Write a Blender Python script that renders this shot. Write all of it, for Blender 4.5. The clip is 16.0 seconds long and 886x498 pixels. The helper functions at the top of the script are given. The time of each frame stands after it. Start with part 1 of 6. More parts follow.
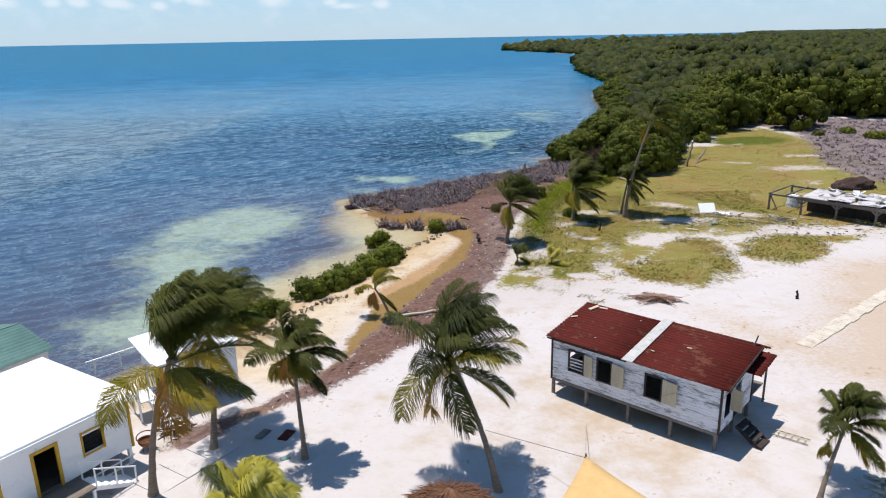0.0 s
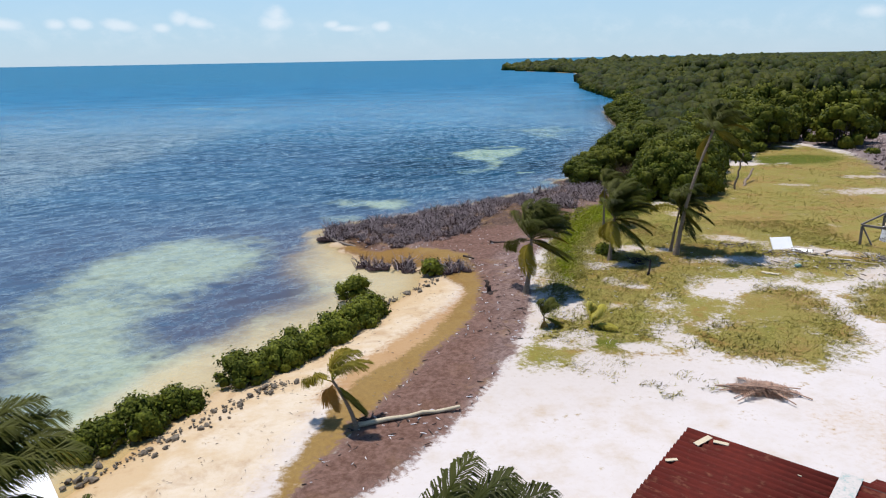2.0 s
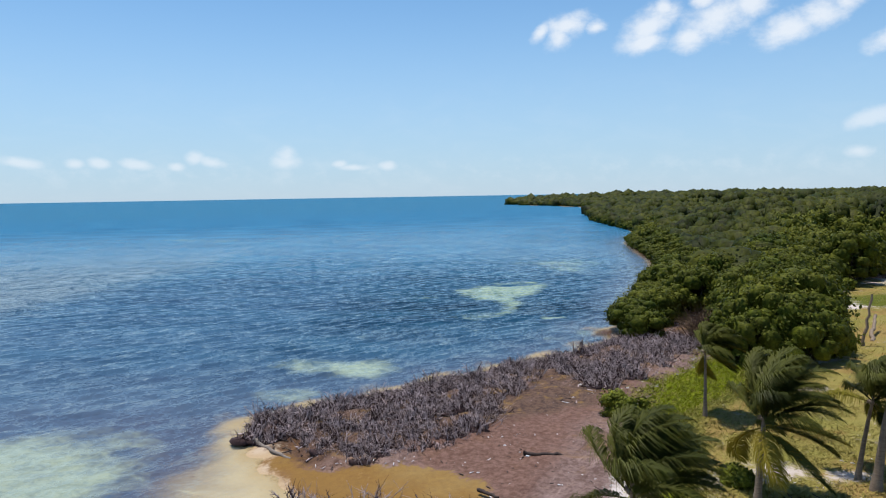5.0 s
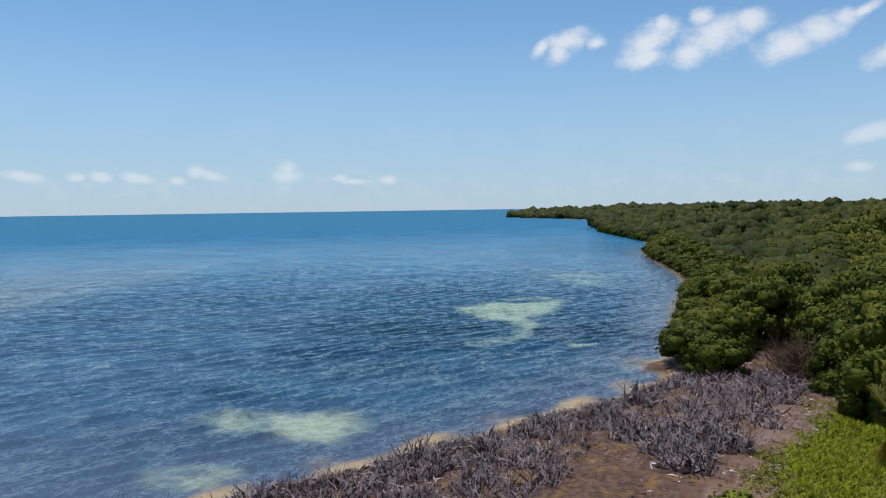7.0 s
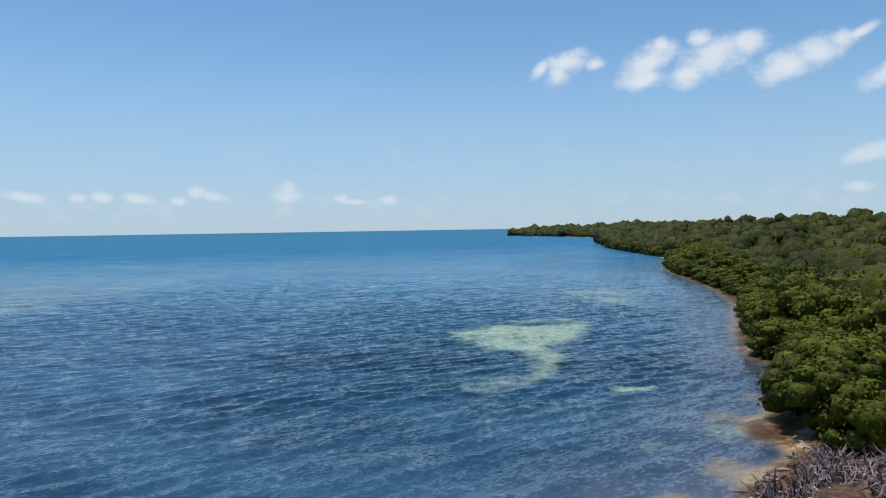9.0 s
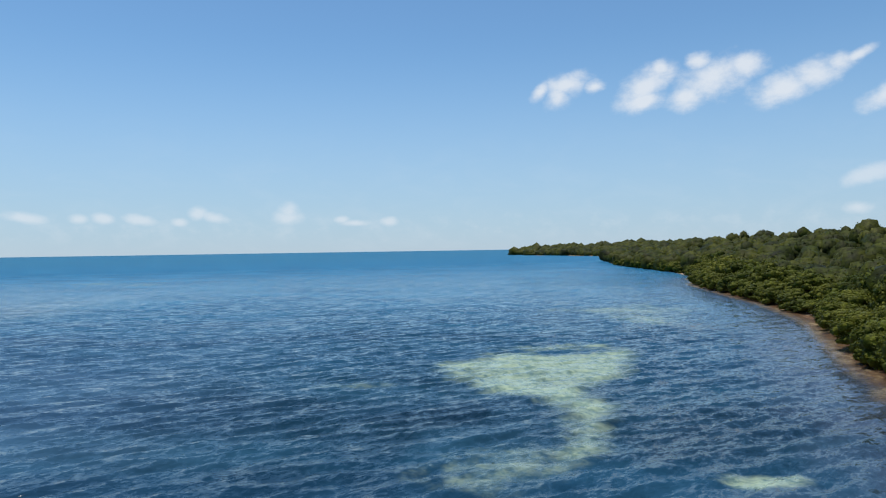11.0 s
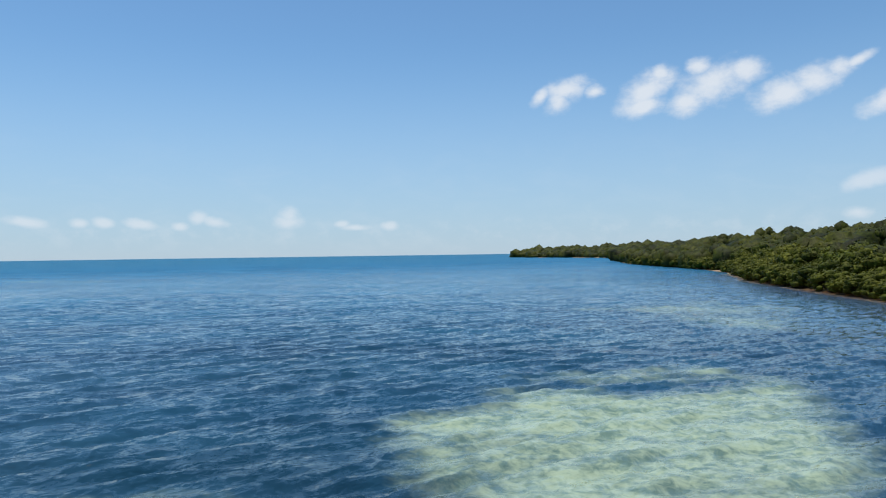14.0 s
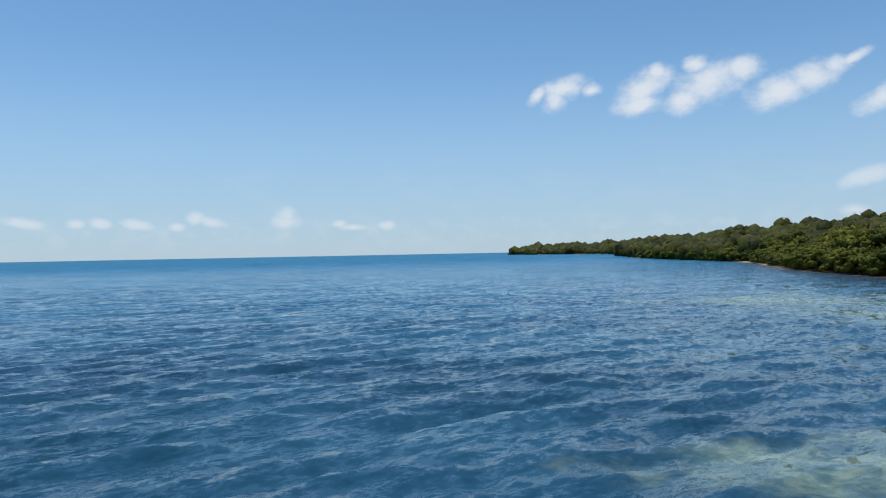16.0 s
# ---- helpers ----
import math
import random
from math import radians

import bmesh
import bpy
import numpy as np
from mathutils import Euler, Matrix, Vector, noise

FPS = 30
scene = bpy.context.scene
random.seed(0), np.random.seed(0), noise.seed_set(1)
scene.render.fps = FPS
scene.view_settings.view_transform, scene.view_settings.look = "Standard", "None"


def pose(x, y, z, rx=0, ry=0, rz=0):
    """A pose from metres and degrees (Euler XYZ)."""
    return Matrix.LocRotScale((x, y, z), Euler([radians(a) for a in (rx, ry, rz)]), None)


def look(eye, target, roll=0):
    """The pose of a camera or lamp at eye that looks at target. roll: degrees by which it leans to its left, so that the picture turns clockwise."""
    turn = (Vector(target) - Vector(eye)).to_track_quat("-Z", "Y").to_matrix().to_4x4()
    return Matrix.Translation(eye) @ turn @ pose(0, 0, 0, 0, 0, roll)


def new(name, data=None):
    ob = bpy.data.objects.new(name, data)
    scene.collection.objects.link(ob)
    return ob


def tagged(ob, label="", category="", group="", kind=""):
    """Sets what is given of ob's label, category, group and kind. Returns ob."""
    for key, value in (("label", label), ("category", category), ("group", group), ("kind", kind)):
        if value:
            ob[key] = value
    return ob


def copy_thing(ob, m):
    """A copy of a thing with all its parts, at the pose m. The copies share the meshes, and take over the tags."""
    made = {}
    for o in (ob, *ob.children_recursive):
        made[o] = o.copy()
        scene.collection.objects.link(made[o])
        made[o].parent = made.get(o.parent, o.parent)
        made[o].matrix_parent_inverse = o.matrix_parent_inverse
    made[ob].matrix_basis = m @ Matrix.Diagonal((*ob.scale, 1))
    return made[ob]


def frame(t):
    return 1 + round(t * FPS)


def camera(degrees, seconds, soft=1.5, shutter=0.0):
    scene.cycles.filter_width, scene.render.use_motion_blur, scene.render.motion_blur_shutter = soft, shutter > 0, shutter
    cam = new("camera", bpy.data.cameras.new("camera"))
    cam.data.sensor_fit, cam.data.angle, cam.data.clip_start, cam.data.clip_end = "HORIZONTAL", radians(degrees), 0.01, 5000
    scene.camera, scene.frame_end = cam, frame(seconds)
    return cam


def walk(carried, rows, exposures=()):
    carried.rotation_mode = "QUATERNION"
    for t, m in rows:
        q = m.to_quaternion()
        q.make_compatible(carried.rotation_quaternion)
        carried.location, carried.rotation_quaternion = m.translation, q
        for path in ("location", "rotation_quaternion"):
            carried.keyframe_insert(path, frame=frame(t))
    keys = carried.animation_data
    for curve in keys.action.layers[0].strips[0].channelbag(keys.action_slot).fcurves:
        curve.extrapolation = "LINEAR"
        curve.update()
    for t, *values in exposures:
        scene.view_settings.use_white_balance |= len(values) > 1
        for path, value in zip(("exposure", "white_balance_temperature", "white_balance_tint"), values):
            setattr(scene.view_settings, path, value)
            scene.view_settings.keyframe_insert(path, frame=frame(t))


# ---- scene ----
cam = camera(64.1, 16.0, 1.15)
PATH = [
    (0.0, (2.196, 0.298, 20.726), (1.661, 9.854, 17.829), -1.12),
    (0.5, (1.987, 4.816, 19.787), (1.447, 14.394, 16.964), -1.13),
    (1.0, (1.779, 9.378, 18.877), (1.248, 18.983, 16.145), -1.09),
    (1.5, (1.581, 14.011, 18.12), (1.049, 23.641, 15.48), -1.14),
    (2.0, (1.396, 18.623, 17.614), (0.868, 28.26, 14.996), -1.01),
    (2.5, (1.225, 23.203, 17.246), (0.689, 32.897, 14.851), -1.01),
    (3.0, (1.056, 27.795, 16.795), (0.514, 37.598, 14.896), -0.94),
    (3.5, (0.873, 32.313, 16.302), (0.322, 42.187, 14.823), -0.96),
    (4.0, (0.671, 36.794, 15.787), (0.118, 46.72, 14.701), -0.96),
    (6.5, (-0.292, 60.056, 13.06), (-0.855, 70.019, 12.412), -0.98),
    (7.0, (-0.441, 64.802, 12.51), (-1.005, 74.769, 11.936), -0.86),
    (7.5, (-0.563, 69.57, 11.959), (-1.129, 79.541, 11.447), -0.94),
    (8.0, (-0.651, 74.496, 11.371), (-1.216, 84.47, 10.933), -0.98),
    (8.5, (-0.709, 79.541, 10.751), (-1.272, 89.519, 10.386), -1.0),
    (9.0, (-0.739, 84.692, 10.117), (-1.303, 94.672, 9.827), -0.93),
    (9.5, (-0.75, 89.844, 9.507), (-1.31, 99.826, 9.293), -0.95),
    (12.0, (-0.801, 114.349, 6.867), (-1.374, 124.332, 6.937), -0.9),
    (12.5, (-0.873, 118.791, 6.402), (-1.446, 128.775, 6.469), -0.95),
    (13.0, (-0.969, 123.166, 5.936), (-1.534, 133.149, 6.006), -0.88),
    (13.5, (-1.07, 127.574, 5.464), (-1.63, 137.558, 5.538), -0.77),
    (14.0, (-1.163, 132.067, 4.997), (-1.731, 142.05, 5.069), -0.83),
    (14.5, (-1.247, 136.641, 4.54), (-1.816, 146.624, 4.611), -0.96),
    (15.0, (-1.331, 141.178, 4.086), (-1.902, 151.162, 4.156), -0.93),
    (15.5, (-1.422, 145.649, 3.636), (-1.982, 155.633, 3.708), -0.87),
    (16.0, (-1.512, 150.12, 3.186), (-2.048, 160.106, 3.247), -1.13),
]
walk(cam, [(t, look(eye, target, roll)) for t, eye, target, roll in PATH], [(0.0, 0.1), (2.0, 0.08), (4.0, 0.12), (7.0, -0.14), (13.0, -0.1), (16.0, -0.14)])

# ---- world, sun, exposure ----
SUN_TO = Vector((-0.17, 0.14, 0.975)).normalized()


def srgb(r, g, b):
    """Linear colour from 0 to 255 values."""
    def lin(c):
        c /= 255
        return c / 12.92 if c <= 0.04045 else ((c + 0.055) / 1.055) ** 2.4
    return (lin(r), lin(g), lin(b), 1)


class Nodes:
    """Short-hand for building a node tree."""

    def __init__(self, tree):
        self.t = tree
        tree.nodes.clear()

    def add(self, kind, **inputs):
        n = self.t.nodes.new(kind)
        for k, v in inputs.items():
            self.set(n, k, v)
        return n

    def set(self, n, k, v):
        s = n.inputs[int(k[1:])] if k[0] == "i" and k[1:].isdigit() else n.inputs[k.replace("_", " ")]
        if isinstance(v, bpy.types.NodeSocket):
            self.t.links.new(v, s)
        else:
            s.default_value = v

    def math(self, op, a, b=0.0, c=0.0, clamp=False):
        n = self.add("ShaderNodeMath", i0=a, i1=b, i2=c)
        n.operation, n.use_clamp = op, clamp
        return n.outputs[0]

    def ramp(self, v, lo, hi, a=0.0, b=1.0):
        n = self.add("ShaderNodeMapRange", i0=v, i1=lo, i2=hi, i3=a, i4=b)
        n.interpolation_type = "SMOOTHSTEP"
        return n.outputs[0]

    def mix(self, f, a, b, how="MIX"):
        n = self.t.nodes.new("ShaderNodeMix")
        n.data_type, n.blend_type, n.clamp_factor = "RGBA", how, True
        for i, v in ((0, f), (6, a), (7, b)):
            if isinstance(v, bpy.types.NodeSocket):
                self.t.links.new(v, n.inputs[i])
            else:
                n.inputs[i].default_value = v
        return n.outputs[2]

    def noise(self, vec, scale, detail=4.0, rough=0.55, dist=0.0):
        n = self.add("ShaderNodeTexNoise", Vector=vec, Scale=scale, Detail=detail, Roughness=rough, Distortion=dist)
        return n.outputs[0]

    def pos(self):
        return self.t.nodes.new("ShaderNodeNewGeometry").outputs["Position"]

    def obj(self):
        return self.t.nodes.new("ShaderNodeTexCoord").outputs["Object"]

    def rand(self):
        return self.t.nodes.new("ShaderNodeObjectInfo").outputs["Random"]

    def island(self):
        return self.t.nodes.new("ShaderNodeNewGeometry").outputs["Random Per Island"]

    def scaled(self, vec, s, turn=0.0):
        n = self.add("ShaderNodeMapping", Vector=vec, Scale=s, Rotation=(0, 0, turn))
        return n.outputs[0]

    def attr(self, name):
        n = self.t.nodes.new("ShaderNodeAttribute")
        n.attribute_name = name
        s = self.add("ShaderNodeSeparateColor", i0=n.outputs["Color"])
        return s.outputs

    def bump(self, h, strength, dist, normal=None):
        n = self.add("ShaderNodeBump", Strength=strength, Distance=dist, Height=h)
        if normal is not None:
            self.set(n, "Normal", normal)
        return n.outputs[0]

    def surface(self, color, rough=0.8, normal=None, metal=0.0, spec=0.4, **more):
        n = self.add("ShaderNodeBsdfPrincipled", Base_Color=color, Roughness=rough, Metallic=metal)
        n.inputs["Specular IOR Level"].default_value = spec
        if normal is not None:
            self.set(n, "Normal", normal)
        for k, v in more.items():
            self.set(n, k, v)
        return n

    def out(self, shader):
        o = self.t.nodes.new("ShaderNodeOutputMaterial")
        self.t.links.new(shader, o.inputs[0])


def material(name):
    m = bpy.data.materials.new(name)
    m.use_nodes = True
    return m, Nodes(m.node_tree)


# Sky with small fair-weather clouds.
world = bpy.data.worlds.new("sky")
scene.world = world
world.use_nodes = True
W = Nodes(world.node_tree)
sky = W.t.nodes.new("ShaderNodeTexSky")
sky.sky_type, sky.sun_disc = "NISHITA", False
sky.sun_elevation = math.asin(SUN_TO.z)
sky.sun_rotation = math.atan2(SUN_TO.x, SUN_TO.y)
sky.air_density, sky.dust_density, sky.ozone_density, sky.altitude = 1.0, 0.0, 2.2, 0
gen = W.t.nodes.new("ShaderNodeTexCoord").outputs["Generated"]
sep = W.add("ShaderNodeSeparateXYZ", i0=gen)
dx, dy, dz = sep.outputs
az = W.math("ARCTAN2", dx, dy)
el = W.math("ARCSINE", dz)
skyvec = W.add("ShaderNodeCombineXYZ", i0=az, i1=el).outputs[0]
puff = W.noise(W.scaled(skyvec, (1, 1.3, 1), radians(-20)), 34, 6, 0.62)
wisp = W.noise(W.scaled(skyvec, (1, 2.2, 1)), 14, 5, 0.62, 0.6)


def cloud(az0, el0, wa, we, tilt=0.0):
    """Soft mask of one cloud at an azimuth and height, in degrees."""
    a = W.math("SUBTRACT", az, radians(az0))
    e = W.math("SUBTRACT", el, radians(el0))
    c, s = math.cos(radians(tilt)), math.sin(radians(tilt))
    u = W.math("ADD", W.math("MULTIPLY", a, c / radians(wa)), W.math("MULTIPLY", e, s / radians(wa)))
    v = W.math("ADD", W.math("MULTIPLY", a, -s / radians(we)), W.math("MULTIPLY", e, c / radians(we)))
    r = W.math("SQRT", W.math("ADD", W.math("MULTIPLY", u, u), W.math("MULTIPLY", v, v)))
    return W.math("SUBTRACT", 1.0, r)


HIGH = [(6.8, 12.8, 2.5, 1.4, 12), (6.2, 11.9, 1.5, 1.3, 50), (4.8, 12.3, 1.3, 0.7, 40), (9.0, 12.5, 1.2, 0.7, 0), (12.9, 12.2, 3.3, 1.7, 36), (12.7, 11.2, 2.4, 1.2, 10), (14.0, 13.5, 1.0, 0.9, 0),
        (17.7, 12.4, 3.9, 2.0, 20), (16.9, 13.7, 1.3, 1.0, 0), (20.2, 13.2, 1.9, 1.3, 0), (16.1, 11.3, 2.3, 1.3, 15), (22.6, 11.2, 3.0, 1.5, 10), (24.8, 12.0, 2.6, 1.4, 16), (26.1, 12.6, 1.5, 0.9, 10), (27.4, 13.0, 1.5, 0.5, 24),
        (29.0, 10.1, 2.4, 1.1, 24)]
LOW = [(-33.8, 2.65, 1.7, 0.5, -6), (-30.5, 2.6, 0.9, 0.45, 0), (-28.9, 2.62, 1.0, 0.5, -8), (-26.4, 2.55, 1.5, 0.5, -8), (-23.6, 2.4, 0.8, 0.45, 0), (-22.3, 3.0, 0.95, 0.7, 0), (-21.2, 2.75, 1.5, 0.5, -10),
       (-15.4, 3.15, 1.0, 1.0, 0), (-15.5, 2.7, 1.5, 0.7, 0), (-11.3, 2.5, 0.8, 0.4, 0), (-10.4, 2.25, 1.6, 0.35, 0), (-7.5, 2.35, 0.9, 0.5, 0), (27.9, 4.8, 2.2, 0.8, 12), (27.2, 2.5, 1.2, 0.6, 0)]


def bank(rows, ragged, lo, hi, most):
    """How much of the sky a bank of clouds covers."""
    m = cloud(*rows[0])
    for c in rows[1:]:
        m = W.math("MAXIMUM", m, cloud(*c))
    m = W.math("ADD", m, W.math("ADD", W.math("MULTIPLY", W.math("SUBTRACT", puff, 0.5), ragged), W.math("MULTIPLY", W.math("SUBTRACT", wisp, 0.5), ragged * 0.6)))
    return W.ramp(m, lo, hi, 0.0, most)


cover = W.math("MAXIMUM", bank(HIGH, 1.0, 0.02, 0.9, 0.84), bank(LOW, 1.0, -0.1, 0.85, 0.55))
haze = W.math("MULTIPLY", W.ramp(wisp, 0.42, 0.75), W.ramp(el, 0.22, 0.02, 0.0, 0.07))
low = W.math("MULTIPLY", W.ramp(W.math("ABSOLUTE", W.math("SUBTRACT", el, 0.032)), 0.03, 0.0), W.ramp(puff, 0.45, 0.7, 0.0, 0.14))
cover = W.math("MAXIMUM", cover, W.math("ADD", haze, low))
blue = W.mix(1.0, sky.outputs[0], (0.85, 1.09, 1.2, 1), "MULTIPLY")
air = W.mix(W.ramp(el, 0.3, -0.02, 0.0, 0.75), blue, (3.55, 4.8, 6.8, 1))
skycol = W.mix(cover, air, (7.6, 8.0, 8.5, 1))
bg = W.add("ShaderNodeBackground", Color=skycol, Strength=0.112)
wo = W.t.nodes.new("ShaderNodeOutputWorld")
W.t.links.new(bg.outputs[0], wo.inputs[0])

sun = new("sun", bpy.data.lights.new("sun", "SUN"))
sun.data.energy, sun.data.angle, sun.data.color = 5.2, radians(0.53), (1.0, 0.938, 0.89)
sun.matrix_world = look((0, 0, 60), Vector((0, 0, 60)) - SUN_TO)

# ---- materials ----


def mat_ground():
    m, N = material("ground")
    p = N.pos()
    A, B, C, D = N.attr("zone_a"), N.attr("zone_b"), N.attr("zone_c"), N.attr("zone_d")
    n1, n2, n3 = N.noise(p, 0.55, 6, 0.65), N.noise(p, 3.5, 5, 0.65), N.noise(p, 22, 3, 0.7)
    nm = N.math("ADD", N.math("MULTIPLY", n1, 0.55), N.math("MULTIPLY", n2, 0.45))

    def zone(a, soft=0.09, k=0.75):
        v = N.math("ADD", a, N.math("MULTIPLY", N.math("SUBTRACT", nm, 0.5), k * 2.6))
        return N.ramp(v, 0.5 - soft, 0.5 + soft)
    sand = N.mix(n1, srgb(180, 173, 168), srgb(193, 187, 185))
    sand = N.mix(N.ramp(n2, 0.5, 0.75, 0, 0.6), sand, srgb(180, 170, 158))
    sand = N.mix(N.ramp(n3, 0.66, 0.82, 0, 0.16), sand, srgb(140, 124, 106))
    field = N.mix(n2, srgb(176, 164, 150), srgb(150, 136, 122))
    sand = N.mix(N.math("MULTIPLY", C[1], N.ramp(n1, 0.3, 0.7, 0.5, 1.0)), sand, field)
    beach = N.mix(n2, srgb(194, 183, 166), srgb(187, 172, 150))
    beach = N.mix(N.ramp(N.noise(p, 0.5, 5, 0.65, 0.5), 0.5, 0.68, 0, 0.55), beach, srgb(160, 136, 108))
    beach = N.mix(N.ramp(n3, 0.6, 0.76, 0, 0.4), beach, srgb(128, 106, 84))
    sand = N.mix(zone(C[2], 0.4), sand, beach)
    pink = N.mix(n2, srgb(180, 166, 150), srgb(172, 152, 132))
    sand = N.mix(zone(B[2], 0.3), sand, pink)
    dry = N.mix(n2, srgb(144, 130, 72), srgb(126, 117, 56))
    dry = N.mix(N.ramp(n1, 0.55, 0.7), dry, srgb(138, 108, 58))
    lush = N.mix(n2, srgb(66, 76, 8), srgb(88, 95, 14))
    grass = N.mix(N.ramp(N.math("ADD", B[1], N.math("SUBTRACT", n2, 0.5)), 0.2, 0.8), dry, lush)
    n0 = N.noise(p, 0.16, 4, 0.6, 0.4)
    grass = N.mix(N.math("MULTIPLY", N.ramp(n0, 0.48, 0.62, 0.0, 0.55), N.ramp(B[1], 0.2, 0.7, 1.0, 0.0)), grass, srgb(146, 112, 70))
    grass = N.mix(N.math("MULTIPLY", N.ramp(n0, 0.45, 0.3, 0.0, 0.6), N.ramp(B[1], 0.2, 0.7, 1.0, 0.0)), grass, srgb(112, 116, 42))
    grass = N.mix(N.ramp(n3, 0.3, 0.7, 0.3, 0.0), grass, srgb(76, 78, 30))
    col = N.mix(zone(A[0], 0.24, 1.35), sand, grass)
    scrub = N.mix(N.ramp(n1, 0.35, 0.65), N.mix(n3, srgb(142, 128, 126), srgb(104, 92, 92)), N.mix(n3, srgb(124, 110, 104), srgb(92, 80, 76)))
    col = N.mix(zone(B[0]), col, scrub)
    brown = N.mix(N.ramp(n2, 0.3, 0.7), srgb(90, 70, 62), srgb(128, 108, 102))
    brown = N.mix(N.ramp(n3, 0.55, 0.75, 0, 0.7), brown, srgb(62, 42, 36))
    brown = N.mix(N.ramp(n3, 0.28, 0.2, 0, 0.7), brown, srgb(190, 170, 160))
    streaky = N.noise(N.scaled(N.scaled(p, (1, 1, 1), radians(28)), (2.2, 0.35, 1)), 0.9, 5, 0.65, 0.4)
    brown = N.mix(N.ramp(streaky, 0.55, 0.72, 0, 0.75), brown, srgb(152, 130, 122))
    brown = N.mix(N.ramp(streaky, 0.45, 0.3, 0, 0.7), brown, srgb(70, 48, 42))
    brown = N.mix(N.ramp(N.noise(p, 0.45, 5, 0.65, 0.6), 0.52, 0.68, 0, 0.55), brown, srgb(134, 106, 74))
    red = N.mix(N.ramp(n2, 0.3, 0.7), srgb(84, 58, 46), srgb(116, 88, 76))
    brown = N.mix(N.math("MULTIPLY", zone(D[1], 0.35), 0.8), brown, red)
    yellow = N.mix(n2, srgb(146, 120, 66), srgb(108, 86, 56))
    yellow = N.mix(N.ramp(n3, 0.5, 0.75, 0, 0.6), yellow, srgb(96, 70, 32))
    col = N.mix(N.math("MULTIPLY", zone(D[0], 0.3), 0.9), col, N.mix(n2, srgb(164, 130, 88), srgb(148, 116, 76)))
    col = N.mix(zone(A[2], 0.25, 0.8), col, yellow)
    col = N.mix(zone(A[1], 0.14), col, brown)
    flat = N.mix(N.ramp(n2, 0.35, 0.65), srgb(68, 52, 44), srgb(102, 80, 66))
    flat = N.mix(N.ramp(n3, 0.5, 0.7, 0, 0.7), flat, srgb(44, 32, 28))
    flat = N.mix(N.ramp(N.noise(p, 0.8, 4, 0.6, 0.5), 0.52, 0.68, 0, 0.7), flat, srgb(122, 96, 52))
    flat = N.mix(N.ramp(streaky, 0.55, 0.72, 0, 0.6), flat, srgb(136, 112, 104))
    flat = N.mix(N.ramp(n3, 0.32, 0.24, 0, 0.6), flat, srgb(168, 146, 138))
    col = N.mix(zone(C[0], 0.2), col, flat)
    z = N.add("ShaderNodeSeparateXYZ", i0=p).outputs[2]
    col = N.mix(N.ramp(N.math("ADD", z, N.math("MULTIPLY", N.math("SUBTRACT", n1, 0.5), 0.9)), 0.62, 0.2, 0.0, N.ramp(z, -0.2, 0.05, 0.15, 0.7)), col, N.mix(0.9, col, srgb(226, 200, 150), "MULTIPLY"))
    wet = N.ramp(N.math("ADD", z, N.math("MULTIPLY", N.math("SUBTRACT", n1, 0.5), 0.2)), 0.16, 0.0)
    wetcol = N.mix(0.85, col, srgb(244, 230, 198), "MULTIPLY")
    col = N.mix(wet, col, wetcol)
    h = N.math("ADD", N.math("MULTIPLY", n2, 0.7), N.math("MULTIPLY", n3, 0.35))
    rough_zone = N.math("MAXIMUM", N.math("MAXIMUM", A[0], A[1]), N.math("MAXIMUM", B[0], C[0]))
    bn = N.add("ShaderNodeBump", Strength=N.ramp(rough_zone, 0.3, 0.8, 0.22, 0.8), Distance=0.14, Height=h).outputs[0]
    s = N.surface(col, N.ramp(wet, 0, 1, 0.92, 0.45), bn, spec=0.2)
    N.out(s.outputs[0])
    return m


